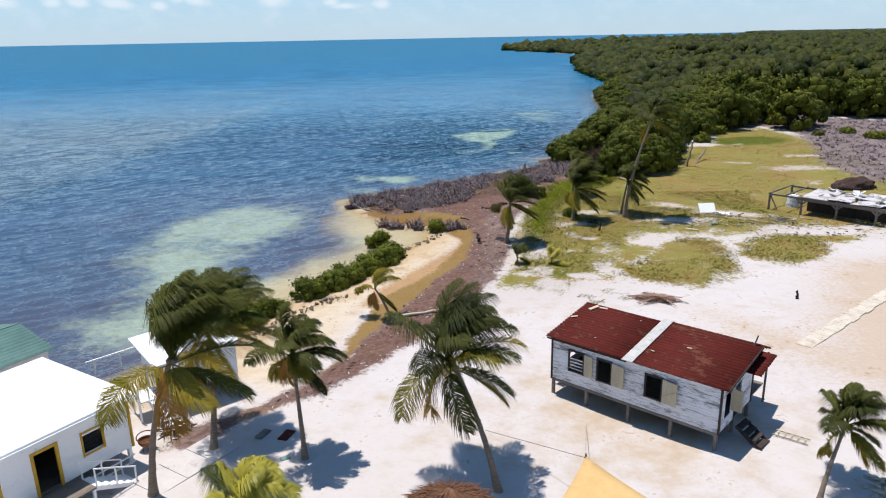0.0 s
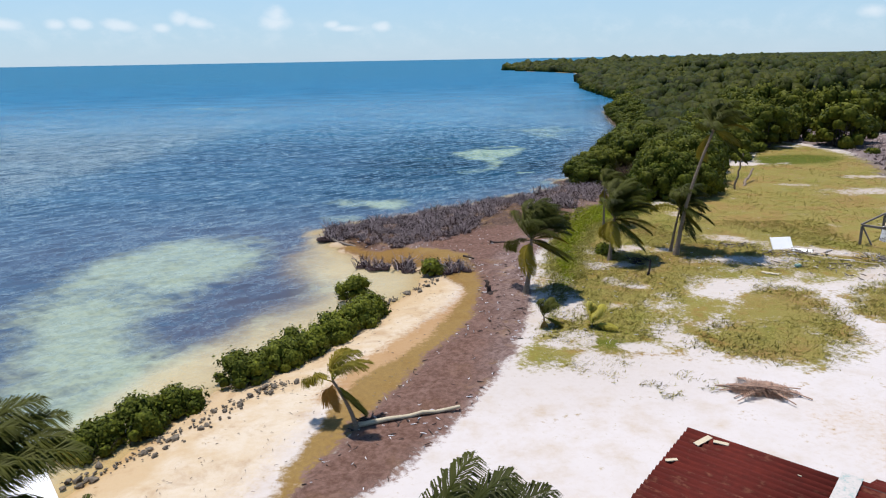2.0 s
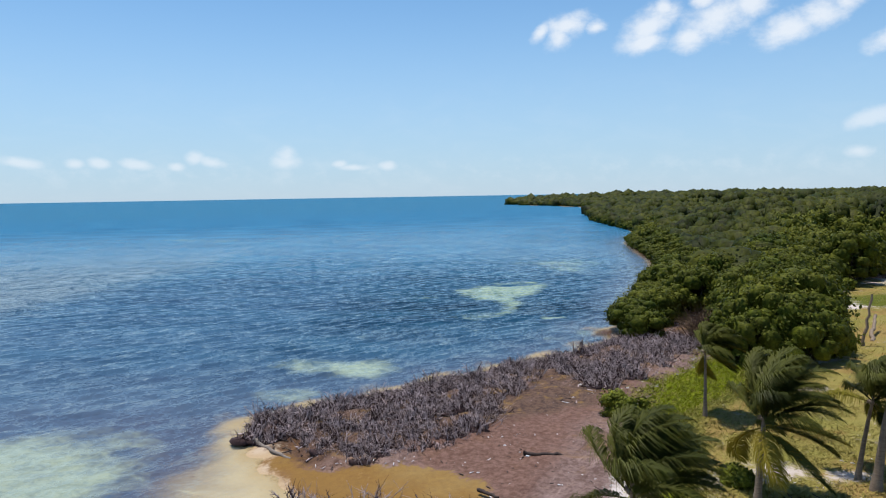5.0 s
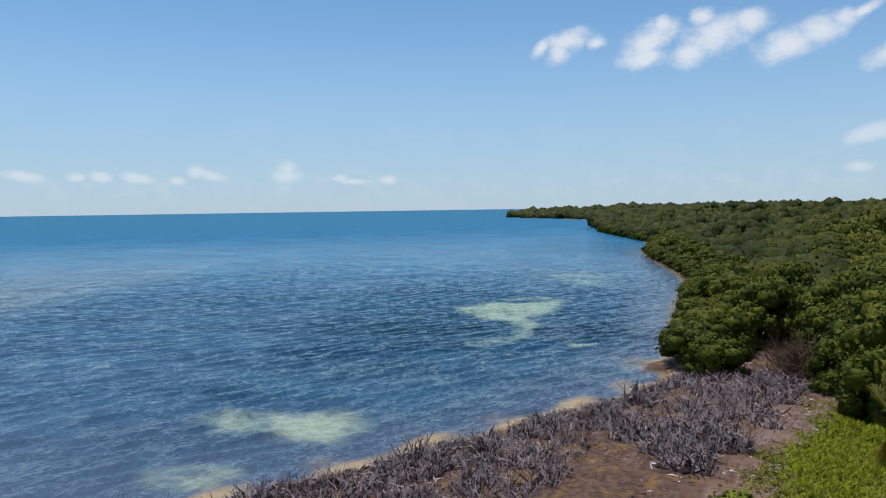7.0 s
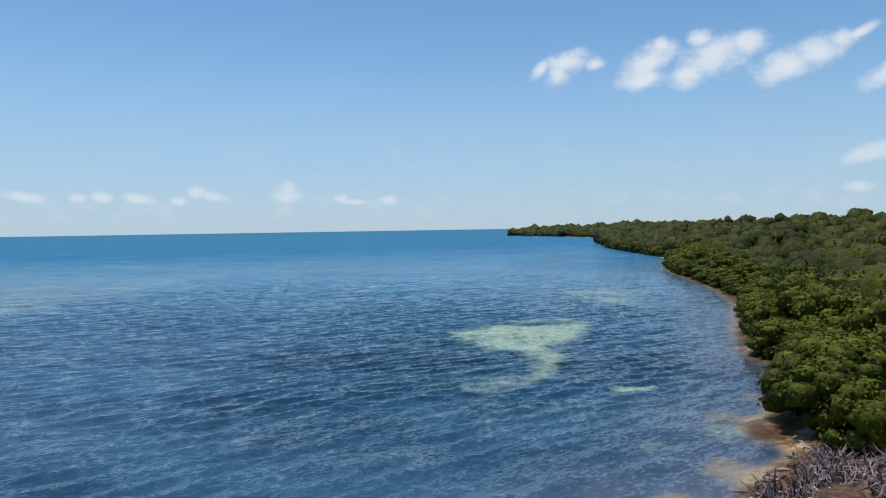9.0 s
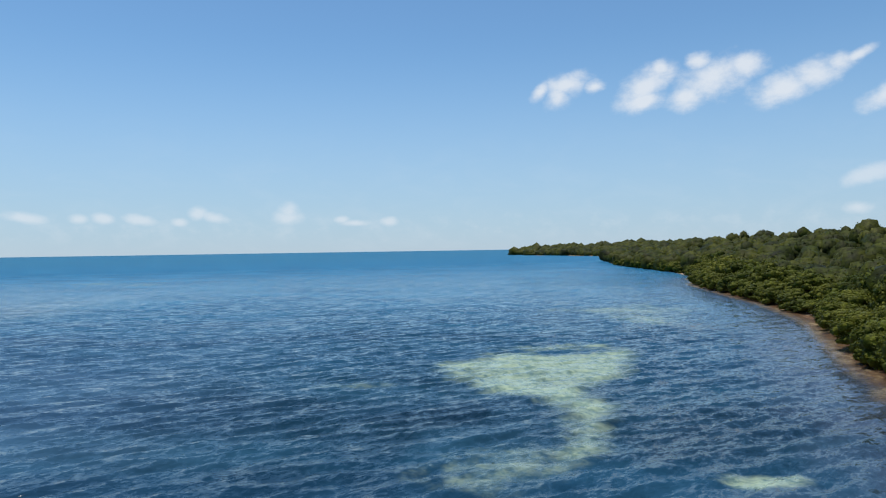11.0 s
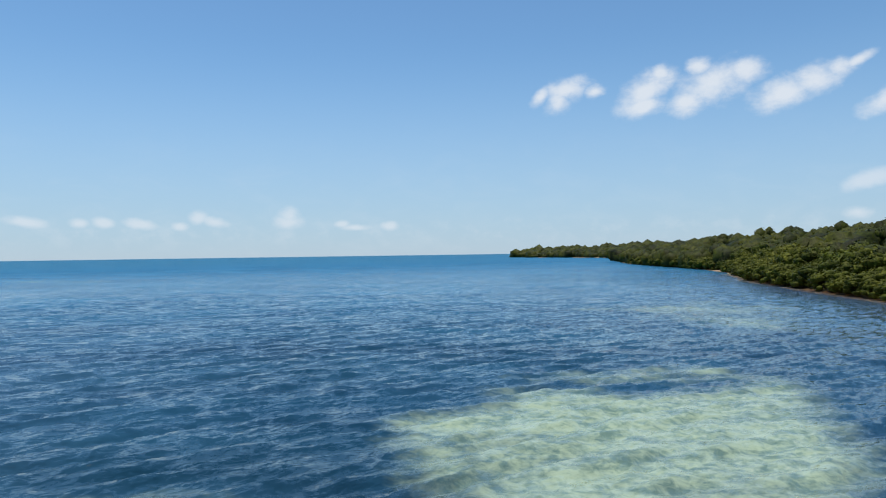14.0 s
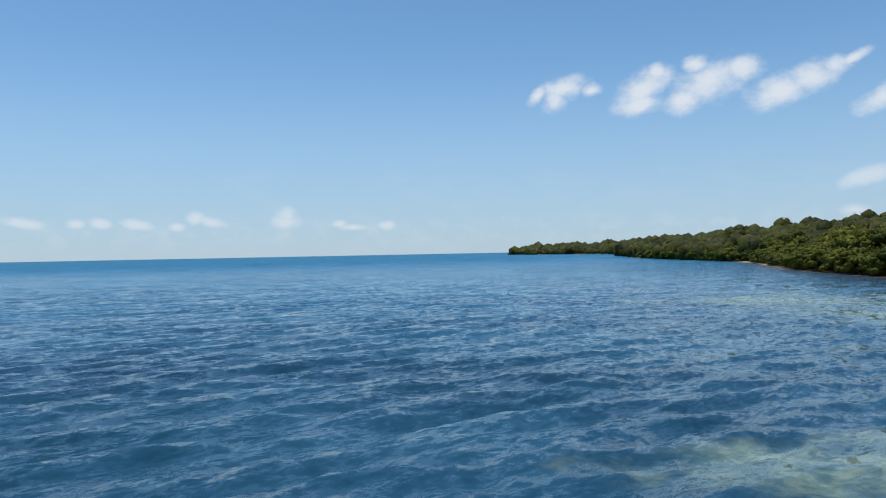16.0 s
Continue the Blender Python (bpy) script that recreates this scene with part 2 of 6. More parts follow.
def mat_water():
    m, N = material("sea_water")
    p = N.pos()
    a = N.attr("zone_w")
    pale, deep, far = a[0], a[1], a[2]
    turned = N.scaled(p, (1, 1, 1), radians(-40))

    def slope(stretch, scale, detail, rough):
        """Noise between -0.5 and 0.5 along the wave fronts."""
        return N.math("SUBTRACT", N.noise(N.scaled(turned, (stretch, 1, 1)), scale, detail, rough, 0.35), 0.5)
    across = N.math("ADD", N.math("MULTIPLY", slope(0.3, 0.3, 3, 0.55), 0.3), N.math("ADD", N.math("MULTIPLY", slope(0.35, 1.1, 4, 0.62), 0.75), N.math("MULTIPLY", slope(0.5, 4.5, 5, 0.78), 1.9)))
    along = N.math("ADD", N.math("MULTIPLY", slope(0.6, 0.9, 3, 0.6), 0.3), N.math("MULTIPLY", slope(0.8, 4.1, 3, 0.6), 0.3))
    wz = N.attr("zone_v")
    lively = N.ramp(wz[2], 0.0, 1.0, 1.0, 2.3)
    across, along = N.math("MULTIPLY", across, lively), N.math("MULTIPLY", along, lively)
    ca, sa = math.cos(radians(40)), math.sin(radians(40))
    nx = N.math("ADD", N.math("MULTIPLY", across, -sa), N.math("MULTIPLY", along, ca))
    ny = N.math("ADD", N.math("MULTIPLY", across, ca), N.math("MULTIPLY", along, sa))
    ripple = N.add("ShaderNodeVectorMath", i0=N.add("ShaderNodeCombineXYZ", i0=nx, i1=ny, i2=0.0).outputs[0], i1=N.t.nodes.new("ShaderNodeNewGeometry").outputs["Normal"])
    ripple.operation = "ADD"
    unit = N.add("ShaderNodeVectorMath", i0=ripple.outputs[0])
    unit.operation = "NORMALIZE"
    p1, p2 = N.noise(p, 0.13, 6, 0.64, 0.7), N.noise(N.scaled(p, (0.7, 1, 1)), 1.0, 5, 0.68, 0.5)
    v = N.math("ADD", pale, N.math("ADD", N.math("MULTIPLY", N.math("SUBTRACT", p1, 0.5), 1.5), N.math("MULTIPLY", N.math("SUBTRACT", p2, 0.5), 0.65)))
    patch = N.ramp(N.math("MULTIPLY", v, N.ramp(pale, 0.0, 0.3)), 0.3, 1.05)
    dark = N.mix(N.ramp(p1, 0.35, 0.65), srgb(14, 41, 55), srgb(29, 62, 80))
    dark = N.mix(wz[1], dark, N.mix(p1, srgb(46, 73, 96), srgb(67, 95, 118)))
    streak = N.ramp(N.noise(N.scaled(p, (0.3, 1, 1)), 0.03, 5, 0.6, 0.5), 0.4, 0.65)
    dark = N.mix(N.math("MULTIPLY", streak, 0.5), dark, srgb(19, 63, 88))
    # Far water painted a paler blue, in place of the sky's reflection.
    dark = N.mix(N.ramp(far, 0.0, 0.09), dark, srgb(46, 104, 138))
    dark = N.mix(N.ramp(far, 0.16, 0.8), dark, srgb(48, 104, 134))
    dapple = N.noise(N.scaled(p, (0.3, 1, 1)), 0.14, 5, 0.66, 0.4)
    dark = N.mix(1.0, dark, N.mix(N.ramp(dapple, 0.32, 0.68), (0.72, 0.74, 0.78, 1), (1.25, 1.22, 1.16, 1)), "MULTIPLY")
    weed = N.math("MULTIPLY", wz[0], N.ramp(N.math("ADD", N.math("MULTIPLY", p2, 0.5), N.math("MULTIPLY", p1, 0.5)), 0.3, 0.56, 0.45, 1.0))
    dark = N.mix(weed, dark, srgb(76, 78, 90))
    p3 = N.noise(p, 2.6, 5, 0.7, 0.8)
    shoal = N.mix(N.ramp(N.math("ADD", N.math("MULTIPLY", p2, 0.5), N.math("MULTIPLY", p3, 0.5)), 0.4, 0.58), srgb(100, 124, 108), srgb(150, 167, 138))
    shoal = N.mix(N.math("MULTIPLY", wz[1], 0.65), shoal, srgb(138, 146, 130))
    shoal = N.mix(N.ramp(deep, 0.55, 0.05), shoal, srgb(186, 182, 154))
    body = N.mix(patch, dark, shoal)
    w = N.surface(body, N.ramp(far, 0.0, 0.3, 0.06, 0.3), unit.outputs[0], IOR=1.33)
    # Reflection fades with distance and the painted matte colour takes over.
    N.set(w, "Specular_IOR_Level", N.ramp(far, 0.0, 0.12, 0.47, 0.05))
    matte_sea = N.add("ShaderNodeBsdfDiffuse", Color=body, Normal=unit.outputs[0])
    sea = N.add("ShaderNodeMixShader", i0=N.ramp(far, 0.02, 0.3, 0.0, 0.6), i1=w.outputs[0], i2=matte_sea.outputs[0])
    tr = N.add("ShaderNodeBsdfTransparent", Color=srgb(238, 242, 230))
    mx = N.add("ShaderNodeMixShader", i0=N.ramp(N.math("ADD", deep, N.math("MULTIPLY", N.math("SUBTRACT", p2, 0.5), 0.2)), 0.02, 0.5, 0.07, 1.0), i1=tr.outputs[0], i2=sea.outputs[0])
    N.out(mx.outputs[0])
    return m


def mat_leaf(name, lo, hi, tip=None, gloss=0.1, leafy=0.0, thin=0.12):
    """Foliage, varied leaf by leaf and plant by plant."""
    m, N = material(name)
    c = N.mix(N.math("ADD", N.math("MULTIPLY", N.island(), 0.45), N.ramp(N.noise(N.pos(), 0.3, 3), 0.35, 0.65, 0.0, 0.55)), lo, hi)
    c = N.mix(N.math("MULTIPLY", N.rand(), 0.5), c, tip or hi)
    c = N.mix(N.ramp(N.noise(N.pos(), 0.09, 3), 0.35, 0.65, 0.0, 0.7), c, tip or hi)
    bn = None
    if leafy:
        # Shade between leaves painted in: noise hollows darkened, raised parts brightened.
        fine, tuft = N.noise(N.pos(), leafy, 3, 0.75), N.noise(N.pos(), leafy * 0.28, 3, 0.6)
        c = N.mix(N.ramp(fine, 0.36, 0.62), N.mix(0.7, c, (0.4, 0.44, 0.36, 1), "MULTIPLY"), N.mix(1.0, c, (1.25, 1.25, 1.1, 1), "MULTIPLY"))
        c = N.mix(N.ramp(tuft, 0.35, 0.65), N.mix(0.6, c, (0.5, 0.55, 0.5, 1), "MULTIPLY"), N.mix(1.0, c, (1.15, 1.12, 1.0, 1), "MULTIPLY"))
        bn = N.bump(fine, 0.5, 0.2)
    s = N.surface(c, 0.6 if gloss < 0.2 else 0.42, bn, spec=gloss)
    t = N.add("ShaderNodeBsdfTranslucent", Color=N.mix(0.35, c, (0.14, 0.18, 0.03, 1)))
    mx = N.add("ShaderNodeMixShader", i0=thin, i1=s.outputs[0], i2=t.outputs[0])
    N.out(mx.outputs[0])
    return m


def mat_plain(name, a, b, scale=4.0, rough=0.8, bump=0.15, stretch=(1, 1, 1), metal=0.0, spec=0.3, streak=None, amount=0.5, vary=0.15):
    """Two tones of noise at two scales, an optional stain colour, and relief."""
    m, N = material(name)
    p = N.scaled(N.obj(), stretch)
    n1, n2 = N.noise(p, scale, 5, 0.6), N.noise(p, scale * 6, 4, 0.65)
    c = N.mix(N.ramp(N.math("ADD", N.math("MULTIPLY", n1, 0.6), N.math("MULTIPLY", n2, 0.4)), 0.3, 0.7), a, b)
    if streak:
        c = N.mix(N.ramp(N.math("ADD", N.math("MULTIPLY", n1, 0.5), N.math("MULTIPLY", n2, 0.5)), 0.62 - 0.25 * amount, 0.7 - 0.2 * amount), c, streak)
    c = N.mix(N.math("MULTIPLY", N.rand(), vary), c, N.mix(0.5, a, (0.02, 0.02, 0.02, 1)))
    N.out(N.surface(c, rough, N.bump(n2, bump, 0.02), metal, spec).outputs[0])
    return m


GROUND, WATER = mat_ground(), mat_water()
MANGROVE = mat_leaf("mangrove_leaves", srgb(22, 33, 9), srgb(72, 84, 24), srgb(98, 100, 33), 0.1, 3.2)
# Mangrove colour darkened for the self-shade that the smooth wood crowns lack.
WOOD_SHADED = mat_leaf("shade_darkened_wood_leaves", srgb(15, 23, 7), srgb(54, 63, 18), srgb(78, 80, 26), 0.1, 2.4)
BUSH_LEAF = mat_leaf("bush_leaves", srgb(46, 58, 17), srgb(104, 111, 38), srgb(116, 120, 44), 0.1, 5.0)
PALM_LEAF = mat_leaf("palm_leaflets", srgb(16, 25, 8), srgb(50, 60, 18), srgb(88, 90, 30), 0.18, thin=0.24)
YOUNG_LEAF = mat_leaf("young_palm_leaflets", srgb(150, 150, 50), srgb(200, 190, 84), srgb(196, 184, 80), 0.3, thin=0.4)
PALM_DRY = mat_leaf("dry_palm_leaflets", srgb(140, 112, 60), srgb(178, 146, 78), srgb(170, 120, 56))
GRASS = mat_leaf("grass_blades", srgb(144, 135, 70), srgb(174, 163, 94), srgb(154, 148, 72), thin=0.28)
LUSH = mat_leaf("lush_grass_blades", srgb(106, 124, 15), srgb(142, 156, 28), srgb(138, 148, 28), thin=0.3)
BARK = mat_plain("palm_bark", srgb(146, 130, 112), srgb(98, 86, 74), 3.0, 0.9, 0.5, (1, 1, 6))
BRANCH = mat_plain("mangrove_bark", srgb(92, 80, 70), srgb(60, 52, 46), 4.0, 0.9, 0.4)
DEADWOOD = mat_plain("dead_grey_branches", srgb(204, 188, 188), srgb(100, 86, 84), 1.6, 0.9, 0.2, vary=0.55)
ROCK = mat_plain("dark_rock", srgb(124, 114, 100), srgb(62, 56, 48), 2.5, 0.9, 0.6)
DEADCORE = mat_plain("dark_dead_twigs_and_shade", srgb(74, 60, 60), srgb(44, 34, 34), 5.0, 0.95, 0.8, spec=0.1)
TWIG = mat_plain("brown_twigs", srgb(122, 100, 74), srgb(80, 66, 48), 2.0, 0.9, 0.2, vary=0.4)
MOUND = mat_plain("dark_brush_mound", srgb(84, 68, 62), srgb(48, 38, 36), 3.0, 0.95, 0.9, spec=0.1)
SCRUBTWIG = mat_plain("dull_dead_twigs", srgb(112, 98, 94), srgb(80, 70, 68), 1.0, 0.9, 0.2, vary=0.3)
# Sunlight painted into lower fronds as yellow-green; also the storm-bent palm's brownish leaflets.
PALM_SUNLIT_OLD = mat_leaf("sunlit_and_old_palm_leaflets", srgb(74, 80, 22), srgb(138, 132, 46), srgb(150, 128, 44), 0.14, thin=0.3)
PAD = mat_plain("pale_cement_pad", srgb(196, 190, 186), srgb(182, 176, 172), 0.9, 0.9, 0.1, streak=srgb(150, 144, 138), amount=0.2)

# ---- mesh helpers ----


def mesh_from(name, verts, faces, mat, smooth=False, normals=None):
    me = bpy.data.meshes.new(name)
    if isinstance(verts, np.ndarray):
        faces = np.asarray(faces)
        k = faces.shape[1]
        me.vertices.add(len(verts))
        me.vertices.foreach_set("co", np.ascontiguousarray(verts, dtype=np.float32).ravel())
        me.loops.add(faces.size)
        me.loops.foreach_set("vertex_index", np.ascontiguousarray(faces, dtype=np.int32).ravel())
        me.polygons.add(len(faces))
        me.polygons.foreach_set("loop_start", np.arange(0, faces.size, k, dtype=np.int32))
        me.update(calc_edges=True)
    else:
        me.from_pydata(verts, [], faces)
    me.materials.append(mat)
    if smooth:
        me.polygons.foreach_set("use_smooth", np.ones(len(me.polygons), dtype=bool))
    if normals is not None:
        me.polygons.foreach_set("use_smooth", np.ones(len(me.polygons), dtype=bool))
        me.attributes.new("custom_normal", "FLOAT_VECTOR", "POINT").data.foreach_set("vector", np.ascontiguousarray(normals, dtype=np.float32).ravel())
    me.update()
    return me


def bm_mesh(name, bm, mat, smooth=False):
    me = bpy.data.meshes.new(name)
    bm.to_mesh(me)
    bm.free()
    me.materials.append(mat)
    if smooth:
        me.polygons.foreach_set("use_smooth", np.ones(len(me.polygons), dtype=bool))
    return me


def part(name, data, material=None, parent=None, label=""):
    """One mesh object under a thing or part; data: a bmesh or a mesh."""
    me = data if isinstance(data, bpy.types.Mesh) else bm_mesh(name, data, material)
    ob = new(name, me)
    ob.parent = parent
    return tagged(ob, label)


def thing(name, x, y, z, rz=0.0, label="", category="", group="", kind=""):
    e = new(name)
    e.empty_display_size = 0.2
    e.matrix_basis = pose(x, y, z, 0, 0, rz)
    return tagged(e, label, category, group, kind)


def box(bm, cx, cy, cz, sx, sy, sz, m=None, bevel=0.0):
    """A box by centre and size, added to bm."""
    g = bmesh.ops.create_cube(bm, size=1)["verts"]
    bmesh.ops.scale(bm, vec=(sx, sy, sz), verts=g)
    bmesh.ops.translate(bm, vec=(cx, cy, cz), verts=g)
    if bevel:
        es = list({e for v in g for e in v.link_edges})
        g = bmesh.ops.bevel(bm, geom=es, offset=bevel, segments=1, affect="EDGES")["verts"]
    if m is not None:
        bmesh.ops.transform(bm, matrix=m, verts=g)
    return bm


def boxed(*a, **k):
    return box(bmesh.new(), *a, **k)


def beam(bm, a, b, w, h=None):
    """A square bar from a to b."""
    a, b = Vector(a), Vector(b)
    d = b - a
    m = Matrix.Translation((a + b) / 2) @ d.to_track_quat("Z", "Y").to_matrix().to_4x4()
    return box(bm, 0, 0, 0, w, h or w, d.length, m)


def tube(points, radii, sides=8, wobble=0.0, rng=None):
    """Vertices and quads of a closed tube along points."""
    P = np.array(points, float)
    T = np.gradient(P, axis=0)
    T /= np.linalg.norm(T, axis=1)[:, None] + 1e-9
    ref = np.array([0.31, 0.17, 0.93]) if abs(T[:, 2]).mean() < 0.8 else np.array([1.0, 0.2, 0.1])
    U = np.cross(T, ref)
    U /= np.linalg.norm(U, axis=1)[:, None] + 1e-9
    V = np.cross(T, U)
    ang = np.linspace(0, 2 * np.pi, sides, endpoint=False)
    R = np.asarray(radii, float)[:, None] * np.ones((1, sides))
    if wobble and rng is not None:
        R = R * (1 + wobble * rng.normal(size=R.shape))
    ring = P[:, None, :] + R[..., None] * (np.cos(ang)[None, :, None] * U[:, None, :] + np.sin(ang)[None, :, None] * V[:, None, :])
    n = len(P)
    verts = ring.reshape(-1, 3)
    i, j = np.meshgrid(np.arange(n - 1), np.arange(sides), indexing="ij")
    jn = (j + 1) % sides
    faces = np.stack([i * sides + j, i * sides + jn, (i + 1) * sides + jn, (i + 1) * sides + j], -1).reshape(-1, 4)
    return verts, faces


def joined(pieces):
    """One vertex and face array out of several."""
    vs, fs, n = [], [], 0
    for v, f in pieces:
        vs.append(v)
        fs.append(np.asarray(f) + n)
        n += len(v)
    return np.concatenate(vs), np.concatenate(fs)


def cards(centres, normals, size, rng, aspect=1.6, jitter=0.5):
    """Small leaf blades (quads) at centres, facing roughly along normals."""
    n = len(centres)
    nr = normals + rng.normal(scale=jitter, size=(n, 3))
    nr /= np.linalg.norm(nr, axis=1)[:, None] + 1e-9
    t = np.cross(nr, rng.normal(size=(n, 3)))
    t /= np.linalg.norm(t, axis=1)[:, None] + 1e-9
    b = np.cross(nr, t)
    s = (size * rng.uniform(0.6, 1.4, n))[:, None]
    l, w = t * s * aspect / 2, b * s / 2
    q = np.stack([centres - l, centres - 0.1 * l - w, centres + l, centres - 0.1 * l + w], 1)
    return q.reshape(-1, 3), np.arange(4 * n).reshape(-1, 4)


def unit_rows(v):
    return v / (np.linalg.norm(v, axis=1)[:, None] + 1e-9)


# ---- ground and sea ----
SHORE = [(-400, -400), (-90, -60), (-42, 18), (-24, 34.5), (-17.4, 40.0), (-15.2, 46.2), (-13.3, 53.5), (-10, 58), (-5.6, 66.5), (-3.6, 72),
         (-3.4, 76), (-8.0, 78), (-11.5, 83), (-14.6, 91), (-8.5, 95.6), (-2, 101.5), (3, 105.5), (9, 111), (13.2, 115.5),
         (13.8, 121.5), (18.3, 126.5), (20.2, 133), (20.8, 140), (24.2, 152.5), (30.6, 171), (33.3, 180), (36.6, 199), (38, 215), (41.8, 249), (46, 262), (55, 305), (56, 330), (56, 415), (70, 512), (100, 690),
         (90, 760), (31.5, 945), (36, 975), (90, 1010), (300, 1180), (900, 2300), (1700, 4900)]


def curve_near(P, line):
    """Distance of points P (n, 2) from a polyline."""
    best = np.full(len(P), 1e9)
    L = np.array(line, float)
    for a, b in zip(L[:-1], L[1:]):
        ab = b - a
        t = np.clip(((P - a) @ ab) / (ab @ ab), 0, 1)
        best = np.minimum(best, np.hypot(*(P - a - t[:, None] * ab).T))
    return best


def inside(P, poly):
    x, y = P[:, 0], P[:, 1]
    r = np.zeros(len(P), bool)
    L = np.array(poly, float)
    for (x0, y0), (x1, y1) in zip(L, np.roll(L, -1, 0)):
        c = (y0 > y) != (y1 > y)
        with np.errstate(divide="ignore", invalid="ignore"):
            r ^= c & (x < (x1 - x0) * (y - y0) / (y1 - y0 + 1e-12) + x0)
    return r


def area(P, poly, soft):
    """1 well inside the outline, 0 well outside, 0.5 on it."""
    d = curve_near(P, list(poly) + [poly[0]])
    return np.clip(0.5 + np.where(inside(P, poly), d, -d) / (2 * soft), 0, 1)


LAND = SHORE + [(4900, 4900), (4900, -4900), (-400, -4900)]


def land_height(P):
    d = curve_near(P, SHORE)
    s = inside(P, LAND)
    low = 0.28 * np.exp(-((P[:, 0] - 9.5) ** 2 + (P[:, 1] - 36) ** 2) / 60)
    x, y = P[:, 0], P[:, 1]
    rag = np.clip((y - 78) / 6, 0, 1) * np.clip((150 - y) / 20, 0, 1) * (0.7 * np.sin(0.9 * x + 0.6 * y) + 0.5 * np.sin(1.9 * x - 1.4 * y + 1))
    sd = np.where(s, d, -d) + rag
    d = np.abs(sd)
    return np.where(sd > 0, 0.62 * (1 - np.exp(-d / 3.2)) - low, -np.minimum(1.6, 0.09 * d)), sd


def spread(lo, hi, step, far, grow=1.13):
    """Even steps from lo to hi, then growing ones out to far."""
    mid = list(np.arange(lo, hi + 1e-6, step))
    for sign, start in ((-1, lo), (1, hi)):
        x, s = start, step
        while abs(x) < far:
            s *= grow
            x += sign * s
            mid.append(max(-far, min(far, x)))
    return np.unique(np.round(mid, 3))


def axis(stops, steps, far, grow):
    """Stretches of even steps one after the other, then growing steps out to far."""
    mid = np.concatenate([np.arange(a, b, s) for a, b, s in zip(stops, stops[1:], steps)])
    return np.unique(np.round(np.concatenate([mid, [x for x in spread(stops[0], stops[-1], steps[-1], far, grow) if x < stops[0] or x >= stops[-1]]]), 3))


def sheet(xs, ys):
    X, Y = np.meshgrid(xs, ys)
    P = np.stack([X.ravel(), Y.ravel()], 1)
    nx, ny = len(xs), len(ys)
    i, j = np.meshgrid(np.arange(ny - 1), np.arange(nx - 1), indexing="ij")
    k = i * nx + j
    return P, np.stack([k, k + 1, k + nx + 1, k + nx], -1).reshape(-1, 4)


def zones(me, name, r, g, b):
    a = me.color_attributes.new(name, "FLOAT_COLOR", "POINT")
    a.data.foreach_set("color", np.stack([r, g, b, np.ones(len(r))], 1).astype(np.float32).ravel())


def blob(P, cx, cy, rx, ry, turn=0.0):
    c, s = math.cos(radians(turn)), math.sin(radians(turn))
    x, y = P[:, 0] - cx, P[:, 1] - cy
    return np.clip(1 - np.hypot((x * c + y * s) / rx, (-x * s + y * c) / ry), -1, 1)


GRASS_LUSH = [(6.2, 64), (6.8, 74), (7.2, 80), (9.2, 90), (11.2, 98.6), (14.3, 102), (18.6, 109), (21, 108.5), (22, 102), (19.5, 97), (16.5, 93), (13.2, 89.5), (11, 82), (9.5, 72)]
GRASS_WEST = [(3.6, 55.6), (9, 56), (12.4, 60), (14, 63), (16.5, 69), (21, 74), (33, 75), (60, 73), (75, 90), (67, 99), (61.5, 112),
              (64.5, 127), (63, 148), (57, 164), (50, 148), (44, 132), (36, 128), (29, 105), (23, 105), (16, 103), (11, 93), (7.4, 80), (6.2, 72), (5.8, 63)]
GRASS_PATCH = [(13.8, 59), (17.2, 56.8), (20.6, 55.6), (24.2, 59), (26, 65), (25.4, 69.5), (22, 71.5), (18.5, 66)]
GRASS_MID = [(11, 59), (14.5, 57.5), (19, 64), (22.5, 70), (27, 71), (34, 73), (31, 78), (20, 76), (14, 69)]
GRASS_EAST = [(26, 64.5), (30, 61.5), (33.5, 63.5), (36, 68), (42, 70), (43, 73), (33, 72), (29, 70)]
WRACK = [(-14.5, 31.0), (-12.6, 31.6), (-9.2, 36.0), (-7.4, 37.2), (-5.3, 39.8), (-1.6, 45.8), (1.4, 52), (3.4, 57.5), (5, 65.5), (5.1, 74), (6.5, 80), (10.4, 90), (13.8, 98.4), (19, 104.6), (24, 110.6), (30, 122), (20, 124), (14, 116),
         (12, 112), (3, 103), (-6, 95), (-12, 90), (-9, 82), (-3.2, 82), (0.2, 80), (1.4, 71), (0.6, 63), (-2.4, 55.5), (-5.2, 47.5), (-7.2, 41), (-10.4, 36), (-14, 33.4)]
YELLOW = [(-9.5, 37.5), (-7.4, 41), (-6.8, 46.5), (-5.6, 53.5), (-2, 59.5), (0.4, 69.5), (-1.6, 74), (-3.6, 77), (-8.5, 78.6), (-12.5, 84), (-8, 85.5), (-2.5, 84), (0.8, 80.5), (2, 71), (1.2, 62.5), (-2, 55), (-4.8, 47), (-6.6, 41)]
FLAT = [(-15, 88), (-15, 92), (-9, 96), (9, 112), (16, 120), (20, 126), (29, 127), (29, 110), (22.5, 110.5), (16.8, 106), (10.8, 98.5), (7.6, 92.5), (4.5, 90), (1, 88.5), (-4, 85), (-9.5, 83)]
WRACK_RED = [(-9, 36), (-5, 40), (-1.2, 46.5), (1, 52.5), (1.9, 58), (2.2, 66), (2.4, 72), (2.4, 78), (4.5, 84), (8.5, 93), (13, 100), (14, 107), (4, 101), (-8, 90), (-3, 82), (0.5, 79), (1.4, 71), (0.6, 63), (-2.4, 55.5), (-5.2, 47.5), (-7.2, 41)]
